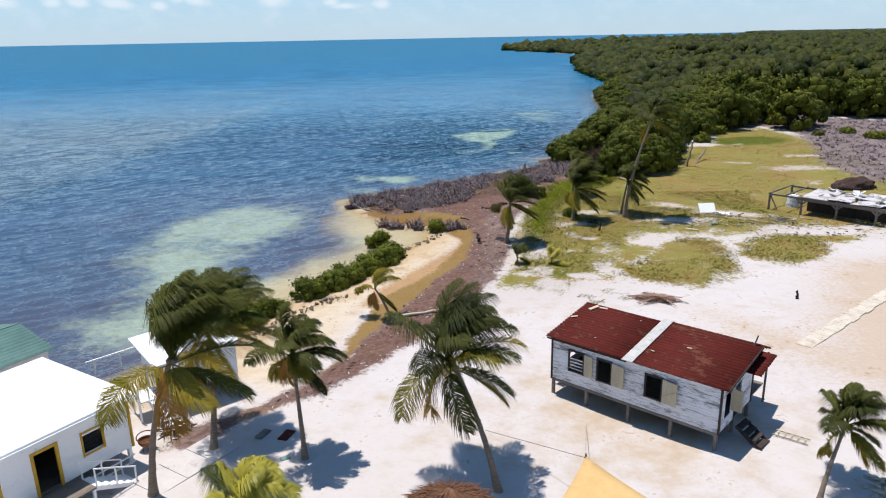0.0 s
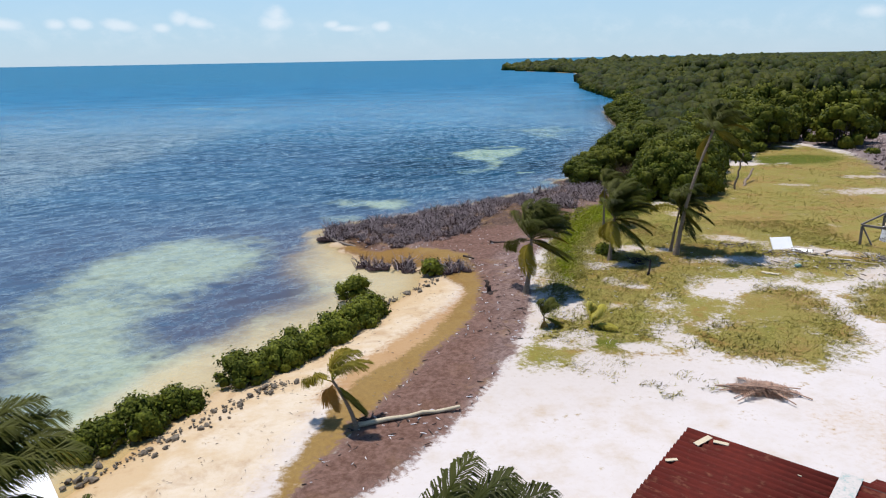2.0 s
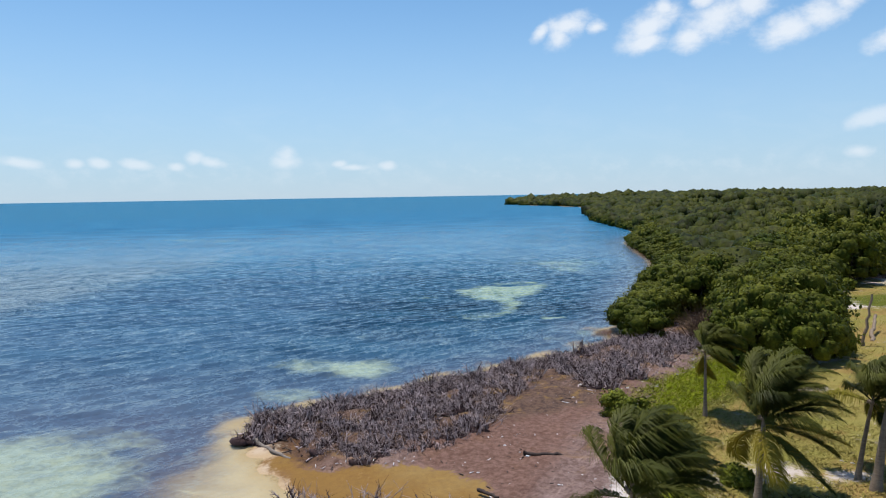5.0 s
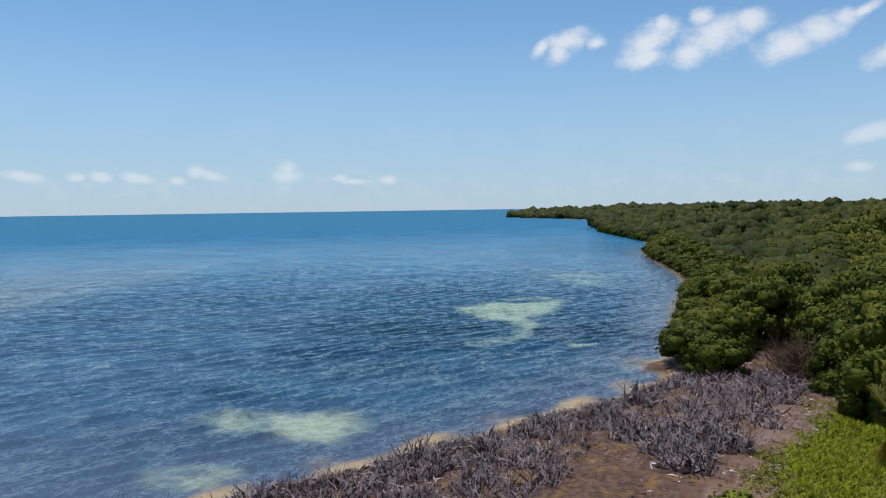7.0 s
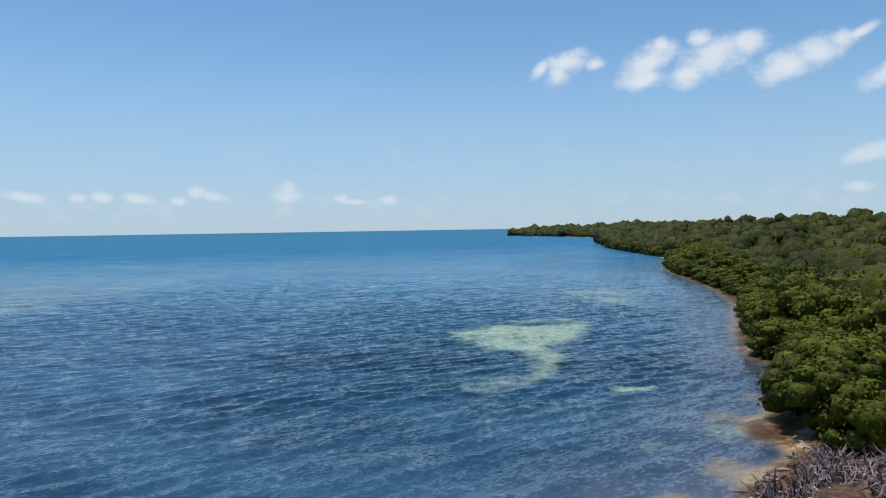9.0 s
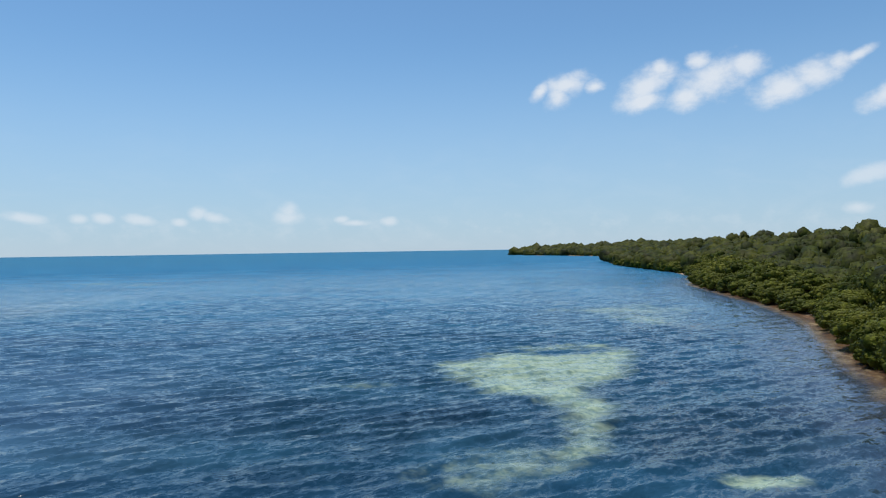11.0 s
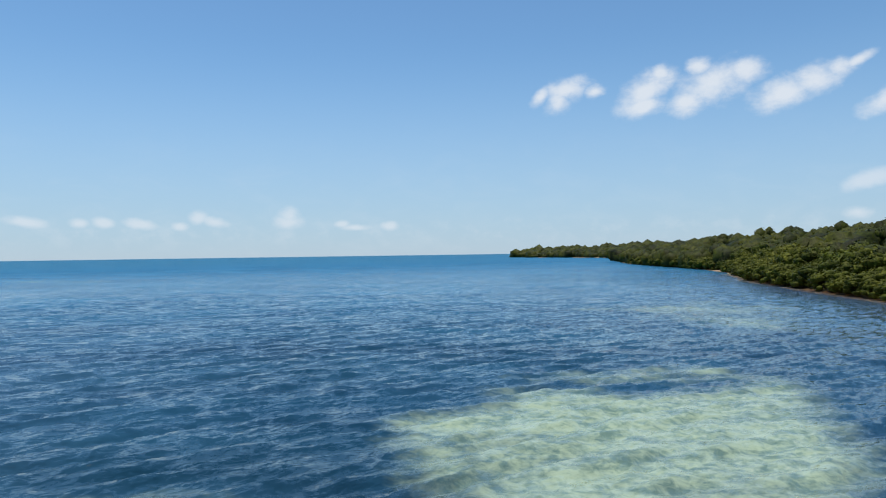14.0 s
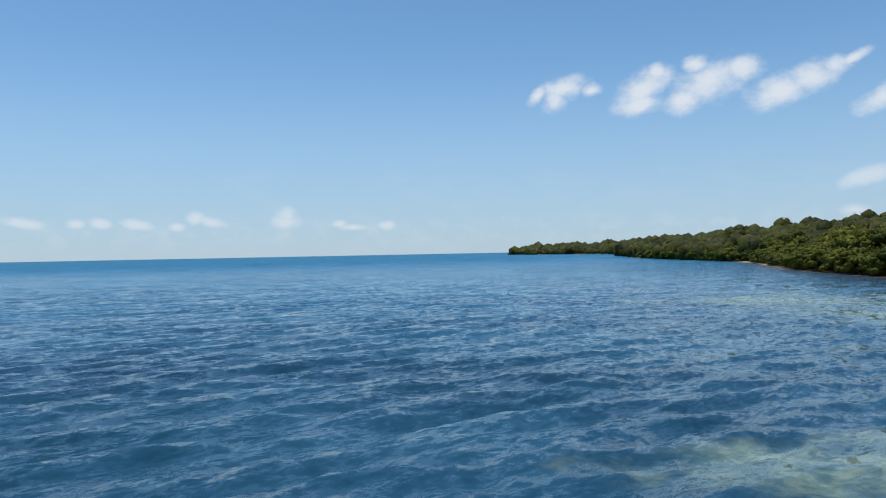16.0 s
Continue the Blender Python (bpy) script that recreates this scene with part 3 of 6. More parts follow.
WET_SAND = [(0.5, 72), (-0.4, 67.5), (-1.9, 64.3), (-3.3, 61.6), (-5.1, 57.7), (-6.2, 55.6), (-7.4, 51.5), (-6.2, 51), (-2.9, 55.7), (-1.3, 59.3), (0.5, 66.7), (1.1, 70.2)]
BEACH = [(-18, 45), (-13, 53), (-6, 67), (-3.6, 72), (-3.4, 77), (0, 71), (-2.2, 60), (-6, 53.5), (-7.5, 46), (-9.8, 37.5), (-15, 40)]
SCRUB = [(57, 168), (66, 150), (61, 128), (55, 112), (55, 98), (64, 90), (140, 85), (160, 150), (92, 164), (77, 177), (66, 190)]
PINK = [(19, 50), (25, 45), (29, 54), (33, 62), (50, 66), (70, 60), (70, 40), (40, 34), (26, 37), (21, 43)]
BARE = [(15.0, 81.2, 3.2, 1.5, 0), (17.6, 80.6, 2.4, 1.2, 0), (24.6, 84.5, 4.5, 1.8, -30), (22.7, 101, 2.4, 1.8, 30), (27.2, 106.4, 2.6, 1.8, 40), (36.5, 124, 3.5, 1.8, 30), (43.4, 131, 4, 1.8, 0), (43.3, 113, 3.2, 1.1, 0), (19.3, 69.6, 3.6, 1.9, 35), (57, 152, 4, 2, 20), (48, 131, 3, 1, 0), (44, 90, 3, 1.2, 0), (11, 66, 1.2, 0.9, 0), (10.5, 58.5, 1.4, 0.7, 0), (13.5, 70, 1.2, 0.8, 0), (24, 77.5, 5, 2.2, -5), (31, 80, 6, 2, -20), (50, 108, 7, 3.5, 0), (55, 119, 5, 2, 0), (47, 97, 2, 2, 0), (23, 96, 2.2, 1.6, 20),
        (26.5, 104, 2.5, 1.2, 10), (7.6, 66.5, 1.7, 3.2, 0), (13, 76, 2.6, 1.1, 0), (38, 72, 5, 2, 0)]


def build_ground():
    P, F = sheet(spread(-30, 48, 0.45, 4900), spread(22, 125, 0.45, 4900))
    z, d = land_height(P)
    wob = np.array([noise.noise(Vector((x * 0.13, y * 0.13, 0))) for x, y in P])
    fine = np.array([noise.noise(Vector((x * 0.6, y * 0.6, 3))) for x, y in P])
    z = z + np.where(d > 0, np.clip(d / 4, 0, 1), 0.3) * (0.13 * wob + 0.05 * fine)
    near = np.hypot(P[:, 0], P[:, 1] - 60) < 250
    wr = area(P, WRACK, 1.0)
    z += 0.12 * np.clip(wr * 2 - 1, 0, 1) * (1 + fine) * near
    verts = np.column_stack([P, z])
    me = mesh_from("ground", verts, F, GROUND, True)
    bare = np.max([blob(P, *b) for b in BARE], axis=0)
    gr = np.max([area(P, g, 1.8) for g in (GRASS_LUSH, GRASS_WEST, GRASS_PATCH, GRASS_EAST)] + [0.75 * area(P, GRASS_MID, 2.0)], axis=0) - 0.85 * np.clip(bare + 0.15, 0, 1)
    gap = np.array([noise.noise(Vector((x * 0.33, y * 0.33, 7))) for x, y in P])
    gr = gr - np.clip(gap * 1.9, 0, 0.7) * np.clip((17 - P[:, 0]) / 5, 0.3, 1) * np.clip((84 - P[:, 1]) / 6, 0.25, 1)
    far = np.clip((np.hypot(P[:, 0] - 10, P[:, 1] - 60) - 150) / 60, 0, 1) * (d > 0)
    under = area(P, FOREST, 2.0)
    gr = np.clip(np.maximum(np.maximum(gr, 0.55 * under), far), 0, 1)
    lush = np.maximum(area(P, GRASS_LUSH, 1.5) * np.clip((P[:, 1] - 66) / 14, 0.4, 1.3), 0.7 * blob(P, 9, 59, 4, 3))
    lush = np.maximum(lush, np.max([k * np.clip(blob(P, *b) * 2, 0, 1) for *b, k in ((52, 136, 12, 7, 20, 0.9), (34, 118, 7, 4, 30, 0.6), (14, 62, 7, 4, 20, 0.3), (10, 72, 4, 7, 0, 0.32))], axis=0))
    mud = np.clip(1.1 - d / 1.8, 0, 1) * np.clip(1 + d / 3.5, 0, 1) * np.clip((P[:, 1] - 112) / 6, 0, 1)
    gr = gr * (1 - mud)
    zones(me, "zone_a", gr, wr, np.maximum(area(P, YELLOW, 0.6), 0.6 * mud))
    flat = np.maximum(area(P, FLAT, 1.6), 0.75 * mud)
    zones(me, "zone_c", flat, area(P, GRASS_WEST, 7.0), area(P, BEACH, 1.6))
    zones(me, "zone_d", area(P, WET_SAND, 1.0), area(P, WRACK_RED, 1.6), 0 * wr)
    zones(me, "zone_b", area(P, SCRUB, 4.0), np.clip(lush, 0, 1.3), area(P, PINK, 5.0))
    return tagged(new("ground", me), "pale coral sand ground with dry grass and seaweed wrack", "ground", kind="structure")


SHOAL_MAIN = [(11.4, 159.5), (9.2, 152.8), (7.7, 147.8), (6.2, 145.5), (5.1, 143.7), (5.4, 141.8), (6.2, 140.2), (5.0, 138), (4.9, 136), (4, 132.6), (2.6, 131), (0.8, 129), (2.4, 134), (3.1, 137.8), (3.0, 139.8), (2.0, 142),
              (1, 142.8), (-0.8, 143.7), (-2.6, 146.4), (-4.4, 150.6), (-4.4, 153.5), (-1.1, 155), (-0.9, 158.5), (2, 158.5), (4, 157.3), (7.4, 158.1), (9.5, 160.6), (10.2, 162)]
SHOAL_TAIL = [(-4.2, 129.2), (-2, 132), (1, 133.5), (4.1, 132.6), (1.5, 128.5), (0, 124), (-0.7, 120.5), (-2, 124), (-2.5, 127)]
SHOAL_FAR = [(5.7, 194.5), (10, 189), (13, 181.5), (14.6, 176.5), (17.8, 174), (20, 179), (22, 184.8), (26, 195.5), (21, 202), (15.8, 201.3)]
SHOAL_WEST = [(-18, 106.3), (-16.5, 102.1), (-13.4, 103), (-8.9, 101.7), (-7.1, 104.2), (-8.2, 108.3), (-13.2, 107.8), (-16.8, 108.7)]
SHOAL_BEACH = [(-34.1, 70.3), (-35.6, 76.8), (-33, 84.1), (-28.5, 88.5), (-22.2, 87.2), (-18, 82.8), (-17.4, 77.2), (-20, 73.2), (-21.2, 67.1), (-21.2, 63.6), (-19, 59.7), (-15.1, 60.6), (-11.9, 65.3), (-11.3, 73.2), (-11.3, 78.9), (-5.2, 79.8), (-7.4, 67.7), (-13.4, 53.8), (-16.2, 49), (-21, 46), (-26, 44), (-29, 49), (-27, 55), (-30, 58.4), (-32.3, 64.1)]
SHOALS = [(SHOAL_MAIN, 1.5, 0.95), (SHOAL_TAIL, 2.2, 0.6), (SHOAL_FAR, 4.0, 0.66), (SHOAL_WEST, 1.8, 0.85), (SHOAL_BEACH, 3.6, 1.02)]
DABS = [(5.5, 161, 8, 3.0, 5, 0.62), (8.5, 129, 2.4, 1.2, 0, 0.8), (13, 172, 5, 3, 0, 0.45), (-8, 146, 5, 2, 0, 0.4), (-11.5, 118, 2.5, 1.5, 0, 0.45), (7.3, 117, 2, 1.4, 0, 0.5), (-100, 287, 42, 11, -25, 0.5), (-90, 720, 90, 60, 0, 0.35), (-14.5, 97, 4, 3, 0, 0.6),
        (12, 119.5, 4, 3.5, 30, 0.6), (2, 103.5, 9, 2.0, 45, 0.5), (20, 166, 5, 10, -20, 0.3)]


WAVE = 0.0075


def build_sea():
    P, F = sheet(axis((-60, -20, 17, 46), (0.52, 0.22, 0.5), 4950, 1.13), axis((46, 124, 172, 205, 262), (0.48, 0.22, 0.4, 0.65), 4950, 1.1))
    z, d = land_height(P)
    dist = np.maximum(-d, 0)
    near_beach = np.clip((92 - P[:, 1]) / 15, 0, 1)
    edge = np.clip(1.2 - dist / (1.2 + 8.5 * near_beach * np.clip((P[:, 0] + 24) / 9, 0, 1)), 0, 1) * (0.45 + 0.55 * near_beach)
    pale = np.max([k * area(P, s, w) for s, w, k in SHOALS] + [k * np.clip(blob(P, *b) * 1.7, 0, 1) for *b, k in DABS], axis=0)
    pale = np.maximum(pale, edge * 0.9 * (P[:, 1] < 280))
    deep = np.where(P[:, 1] > 280, 1.0, 0.0) + np.clip(dist / (5 + 15 * near_beach * np.clip((P[:, 0] + 24) / 9, 0, 1)), 0, 1)
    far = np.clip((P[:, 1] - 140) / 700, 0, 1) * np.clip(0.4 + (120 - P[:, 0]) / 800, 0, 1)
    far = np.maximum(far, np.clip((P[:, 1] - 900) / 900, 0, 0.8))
    rng = np.random.default_rng(17)
    wave = np.zeros(len(P))
    bend = 1.3 * np.sin(P[:, 0] * 0.21 + 0.6) * np.cos(P[:, 1] * 0.17) + 0.8 * np.sin(P[:, 0] * 0.09 - P[:, 1] * 0.31)
    for k in range(44):
        wl = 0.6 * 1.035 ** k if k < 41 else 4.0 + k - 41
        a = radians(-52) + rng.normal(scale=0.27 if k > 14 else 0.5)
        q = (P[:, 0] * math.cos(a) + P[:, 1] * math.sin(a) + 0.25 * bend) * 2 * math.pi / wl + rng.uniform(0, 6.28)
        wave += min(wl, 2.4) ** 0.8 * WAVE * (np.sin(q) + 0.3 * np.cos(2 * q))
    fade = np.clip((P[:, 0] + 66) / 14, 0, 1) * np.clip((52 - P[:, 0]) / 6, 0, 1) * np.clip((268 - P[:, 1]) / 110, 0, 1) * np.clip((P[:, 1] - 44) / 5, 0, 1) * np.clip(dist / 7, 0, 1)
    keep = (d < 6)[F].any(axis=1)
    me = mesh_from("sea", np.column_stack([P, wave * fade]), F[keep], WATER, True)
    weed = np.maximum(np.clip(1.1 - dist / 50, 0, 1) * np.clip((112 - P[:, 1]) / 30, 0, 1), 0.8 * np.clip(1 - dist / 9, 0, 1) * (P[:, 1] < 280))
    lighter = np.maximum(np.clip((130 - P[:, 1]) / 40, 0, 1), 0.8 * np.clip((200 - P[:, 1]) / 60, 0, 1) * np.clip((-10 - P[:, 0]) / 15, 0, 1))
    zones(me, "zone_v", weed, lighter, (1 - fade) * np.clip(dist / 12, 0, 1))
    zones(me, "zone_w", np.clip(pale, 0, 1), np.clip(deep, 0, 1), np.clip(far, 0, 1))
    ob = tagged(new("water", me), "rippled blue sea over pale sand shoals and seagrass", "water", kind="structure")
    ob.visible_shadow = False
    return ob


# The wood behind the shore, by its outline.
FOREST = [(16.0, 116.6), (15.9, 121), (20.4, 126.8), (22.4, 133.7), (22.3, 139.7), (25.6, 152.2), (31.9, 170.7), (34.7, 179.7), (38.1, 198.8), (39.5, 215), (42.9, 248.6), (46.5, 261), (57, 304), (57, 415), (71, 512), (101, 690), (91, 760), (33, 945), (38, 970),
          (92, 1005), (302, 1175), (905, 2300), (1720, 4900), (4900, 4900), (4900, 120), (300, 140), (170, 150), (92, 168), (77, 180), (67, 194), (55, 160), (52, 150), (41, 135), (35.5, 124), (31, 114), (28.2, 107), (25, 103.8), (21.6, 107.5), (21.8, 111.5), (25.0, 117), (24.4, 125), (20.4, 124.5), (18.2, 118), (17.6, 114), (15.8, 112.6)]
build_ground()
build_sea()

# ---- mangrove wood ----


def dome(r, h, rng, nu=8, nv=5, z0=0.15, rough=0.16):
    """A lumpy half-closed crown form as quads, on the ground at z0 of its height."""
    u = np.linspace(0, 2 * np.pi, nu, endpoint=False)
    v = np.linspace(-0.35, 1.0, nv) * np.pi / 2
    V, U = np.meshgrid(v, u, indexing="ij")
    k = 1 + rough * rng.normal(size=V.shape)
    k[-1] = 1
    p = np.stack([r * k * np.cos(V) * np.cos(U), r * k * np.cos(V) * np.sin(U), h * (z0 + (1 - z0) * (np.sin(V) * k + 0.5) / 1.5)], -1)
    i, j = np.meshgrid(np.arange(nv - 1), np.arange(nu), indexing="ij")
    jn = (j + 1) % nu
    return p.reshape(-1, 3), np.stack([i * nu + j, i * nu + jn, (i + 1) * nu + jn, (i + 1) * nu + j], -1).reshape(-1, 4)


def leafy_clumps(clumps, n, size, rng, flat=0.75, core=True):
    """Leaves over a set of clumps (x, y, z, radius), with a dark hidden core in each."""
    C = np.array(clumps)
    w = C[:, 3] ** 2
    idx = rng.choice(len(C), n, p=w / w.sum())
    d = rng.normal(size=(n, 3))
    d[:, 2] = np.abs(d[:, 2]) * rng.choice([1, 1, 1, -0.6], n)
    d /= np.linalg.norm(d, axis=1)[:, None]
    lump = np.clip(0.95 + 0.21 * rng.normal(size=n), 0.6, 1.5)
    c = C[idx, :3] + d * (C[idx, 3] * lump)[:, None] * np.array([1, 1, flat])
    out = [cards(c, d + np.array([0, 0, 0.5]), size, rng)]
    soft = d * 0.75 + unit_rows(c - C[:, :3].mean(0)) * 0.55 + rng.normal(scale=0.3, size=(n, 3))
    nrm = [np.repeat(unit_rows(soft), 4, 0)]
    if core:
        for x, y, z, r in clumps:
            v, f = dome(r * 0.8, r * 1.4 * flat, rng, 6, 4, 0, 0.12)
            nrm.append(unit_rows(v - np.array([0, 0, r * 0.6])))
            out.append((v + np.array([x, y, z - r * 0.6 * flat]), f))
    return (*joined(out), np.concatenate(nrm))


def crown_mesh(clumps, leaves, size, rng, mat):
    v, f, n = leafy_clumps(clumps, leaves, size, rng)
    return mesh_from("crown", v, f, mat, True, n)


def mangrove_tree(seed, height, radius, leaves=1900, size=0.18):
    """A bushy mangrove: several stems on arched roots, limbs, and a broad leafy crown down to the water."""
    rng = np.random.default_rng(seed)
    e = thing("mangrove_tree", 0, 0, 0, 0, "bushy green mangrove tree rooted along the shore", "tree", "mangroves along the shore")
    clumps = []
    for k in range(13):
        a, q = 2.4 * k + rng.uniform(-0.4, 0.4), radius * math.sqrt((k + 0.3) / 13) * 0.78
        zz = height * (0.86 - 0.5 * (q / radius) ** 2) * rng.uniform(0.82, 1.0)
        clumps.append((q * math.cos(a), q * math.sin(a), zz, radius * rng.uniform(0.3, 0.46)))
    for k in range(10):
        a = k * 0.63 + rng.uniform(-0.3, 0.3)
        clumps.append((radius * 0.8 * math.cos(a), radius * 0.8 * math.sin(a), height * rng.uniform(0.16, 0.45), radius * rng.uniform(0.22, 0.36)))
    wood = []
    for c in clumps[:12]:
        s = np.array([c[0] * 0.25, c[1] * 0.25, -0.4])
        t = np.array(c[:3])
        mid = (s + t) / 2 + rng.normal(scale=0.25, size=3)
        pts = [s, s * 0.6 + mid * 0.4, mid, t]
        wood.append(tube(pts, [0.09, 0.07, 0.055, 0.02], 5))
    for k in range(10):
        a = rng.uniform(0, 6.28)
        o = np.array([math.cos(a), math.sin(a), 0])
        wood.append(tube([o * 0.15 + [0, 0, 1.0], o * 0.55 + [0, 0, 0.75], o * 0.95 + [0, 0, -0.5]], [0.04, 0.035, 0.03], 4))
    part("trunk", mesh_from("trunk", *joined(wood), BRANCH, True), None, e)
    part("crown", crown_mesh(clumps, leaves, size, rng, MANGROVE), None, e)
    return e


def wood_points(step, lo, hi, rng, centre=(10, 120)):
    """Jittered places in the wood between two distances from the centre, thinner far inland."""
    g = np.arange(-hi, hi, step)
    X, Y = np.meshgrid(g + centre[0], g + centre[1])
    P = np.stack([X.ravel(), Y.ravel()], 1) + rng.uniform(-0.42, 0.42, (X.size, 2)) * step
    q = np.hypot(P[:, 0] - centre[0], P[:, 1] - centre[1])
    P = P[(q >= lo) & (q < hi) & (P[:, 1] > 60) & (P[:, 0] > -100) & (P[:, 0] < 4800) & (P[:, 1] < 4800)]
    P = P[inside(P, FOREST)]
    seen = P[:, 0] < 0.68 * P[:, 1] + 14
    return P[seen | (rng.random(len(P)) < 0.22)]


def wood_height(x, y, d):
    return 3.6 + 4.8 * min(1.0, d / 24) + 3.2 * min(1.0, max(0.0, d - 24) / 40) + 2.6 * noise.noise(Vector((x * 0.03, y * 0.03, 5))) + 1.0 * noise.noise(Vector((x * 0.11, y * 0.11, 9)))


def build_wood():
    rng = np.random.default_rng(11)
    protos = [mangrove_tree(s, h, r) for s, h, r in ((1, 4.4, 2.9), (2, 5.2, 3.1), (3, 4.6, 3.3), (4, 5.6, 2.7), (5, 4.2, 2.6))]
    plain = [mangrove_tree(s, h, r, 650, 0.3) for s, h, r in ((6, 4.4, 2.9), (7, 5.2, 3.1), (8, 4.6, 3.3))]
    P = wood_points(4.1, 0, 190, rng)
    dS = curve_near(P, SHORE)
    dF = curve_near(P, FOREST + [FOREST[0]])
    edge = (dF < 7.5) & (P[:, 0] < 100)
    L = np.array(FOREST[:14], float)
    rim = [a + (b - a) * s + rng.normal(scale=0.4, size=2) for a, b in zip(L[:-1], L[1:]) for s in np.arange(0, 1, 3.0 / np.linalg.norm(b - a))]
    spots = [(x, y, 0.2, 0.72) for x, y in rim] + [(x, y, d, 0.8 if f < 2.5 else 1.0) for (x, y), d, f in zip(P[edge], dS[edge], dF[edge])]
    for k, (x, y, d, low) in enumerate(spots[:290]):
        h = wood_height(x, y, d) * low
        s = h / 4.8
        m = pose(x, y, -0.05 if d < 3 else 0.35, 0, 0, rng.uniform(0, 360))
        ranks = plain if y > 185 or x > 45 else protos
        ob = copy_thing(ranks[k % len(ranks)], m)
        wide = min(1.55, 0.4 + 0.6 * s)
        ob.scale = (wide * rng.uniform(0.9, 1.1), wide * rng.uniform(0.9, 1.1), min(s, wide * 1.25))
    for k, (x, y, sc) in enumerate(((22.2, 104.6, 0.95), (24.6, 107.4, 1.2), (26.6, 104.9, 1.0), (28.4, 109.5, 1.3), (22.4, 110.6, 0.8), (26.0, 112.5, 1.25), (30.2, 115.0, 1.3))):
        ob = copy_thing(protos[k % len(protos)], pose(x, y, 0.4, 0, 0, 77 * k))
        ob.scale = (sc, sc, sc * 1.1)
    for k, ob in enumerate(protos + plain):
        ob.matrix_basis = pose(40 + 4.5 * k, 152 + 6 * (k % 3), 0.3, 0, 0, 50 * k)
        ob.scale = (1.5, 1.5, 1.6)
    rest = wood_points(5.2, 0, 190, rng)
    rest = rest[(curve_near(rest, FOREST + [FOREST[0]]) > 5.5) | (rest[:, 0] > 100)]
    pieces, nrm = [], []

    def stand(Q, r0, lobes, n, size, nu, nv, grow=1.0, vary=0.19):
        """Crowns built of rounded lobes over a fuller heart, with leaves on the lobes."""
        forms = [dome(1.0, 1.5, rng, nu, nv, 0.0, 0.13) for _ in range(9)]
        dd = curve_near(Q, SHORE) if len(Q) < 6000 else np.full(len(Q), 60.0)
        for (x, y), d in zip(Q, dd):
            h = wood_height(x, y, d) * grow * rng.uniform(1 - vary, 1 + vary)
            r = r0 * rng.uniform(0.8, 1.25)
            o = np.array([x, y, 0.2])
            size3 = np.array([r, r, min(h * 0.62, r * 1.15)])
            heart = o + np.array([0, 0, h - size3[2]])
            v, f = forms[int(rng.integers(9))]
            pieces.append((v * np.array([0.9, 0.9, 0.88]) * np.array([r, r, h / 1.5]) + o, f))
            nrm.append(unit_rows((v - np.array([0, 0, 0.4])) * np.array([1, 1, 0.8])))
            if not lobes:
                continue
            up = rng.uniform(0.05, 1.0, lobes)
            turn = 2.4 * np.arange(lobes) + rng.uniform(-0.5, 0.5, lobes)
            flat = np.sqrt(1 - up ** 2)
            way = np.column_stack([flat * np.cos(turn), flat * np.sin(turn), up])
            lr = r * rng.uniform(0.24, 0.58, lobes)
            mid = heart + way * size3 * 0.6
            for k in range(lobes):
                v, f = forms[int(rng.integers(9))]
                w = v - np.array([0, 0, 0.5])
                pieces.append((w * lr[k] + mid[k], f))
                nrm.append(unit_rows(unit_rows(w) * 0.8 + way[k] * 0.35))
            if n:
                own = rng.integers(lobes, size=n)
                dr = unit_rows(rng.normal(size=(n, 3)) + way[own] * 0.9 + np.array([0, 0, 0.4]))
                c = mid[own] + dr * (lr[own] * rng.uniform(0.92, 1.1, n))[:, None]
                pieces.append(cards(c, dr + np.array([0, 0, 0.3]), size, rng, 1.3, 0.35))
                nrm.append(np.repeat(unit_rows(dr * 0.8 + way[own] * 0.3 + rng.normal(scale=0.28, size=(n, 3))), 4, 0))
    stand(rest, 3.5, 10, 200, 0.26, 6, 4)
    stand(wood_points(6.6, 190, 340, rng), 4.6, 6, 24, 0.5, 6, 3)
    stand(wood_points(10.0, 340, 760, rng), 7.0, 3, 0, 1.1, 6, 3, 1.0, 0.14)
    stand(wood_points(17.0, 760, 1300, rng), 12.0, 2, 0, 2.0, 6, 3, 1.0, 0.1)
    stand(wood_points(60.0, 1300, 4700, rng), 48.0, 0, 0, 3.0, 6, 4, 0.9, 0.06)
    me = mesh_from("mangrove_wood", *joined(pieces), WOOD_SHADED, True, np.concatenate(nrm))
    tagged(new("mangrove_wood", me), "dense dark green mangrove wood along the far shore", "trees", kind="stuff")


# ---- coconut palms ----
WIND = np.array([0.95, 0.25, 0.0])


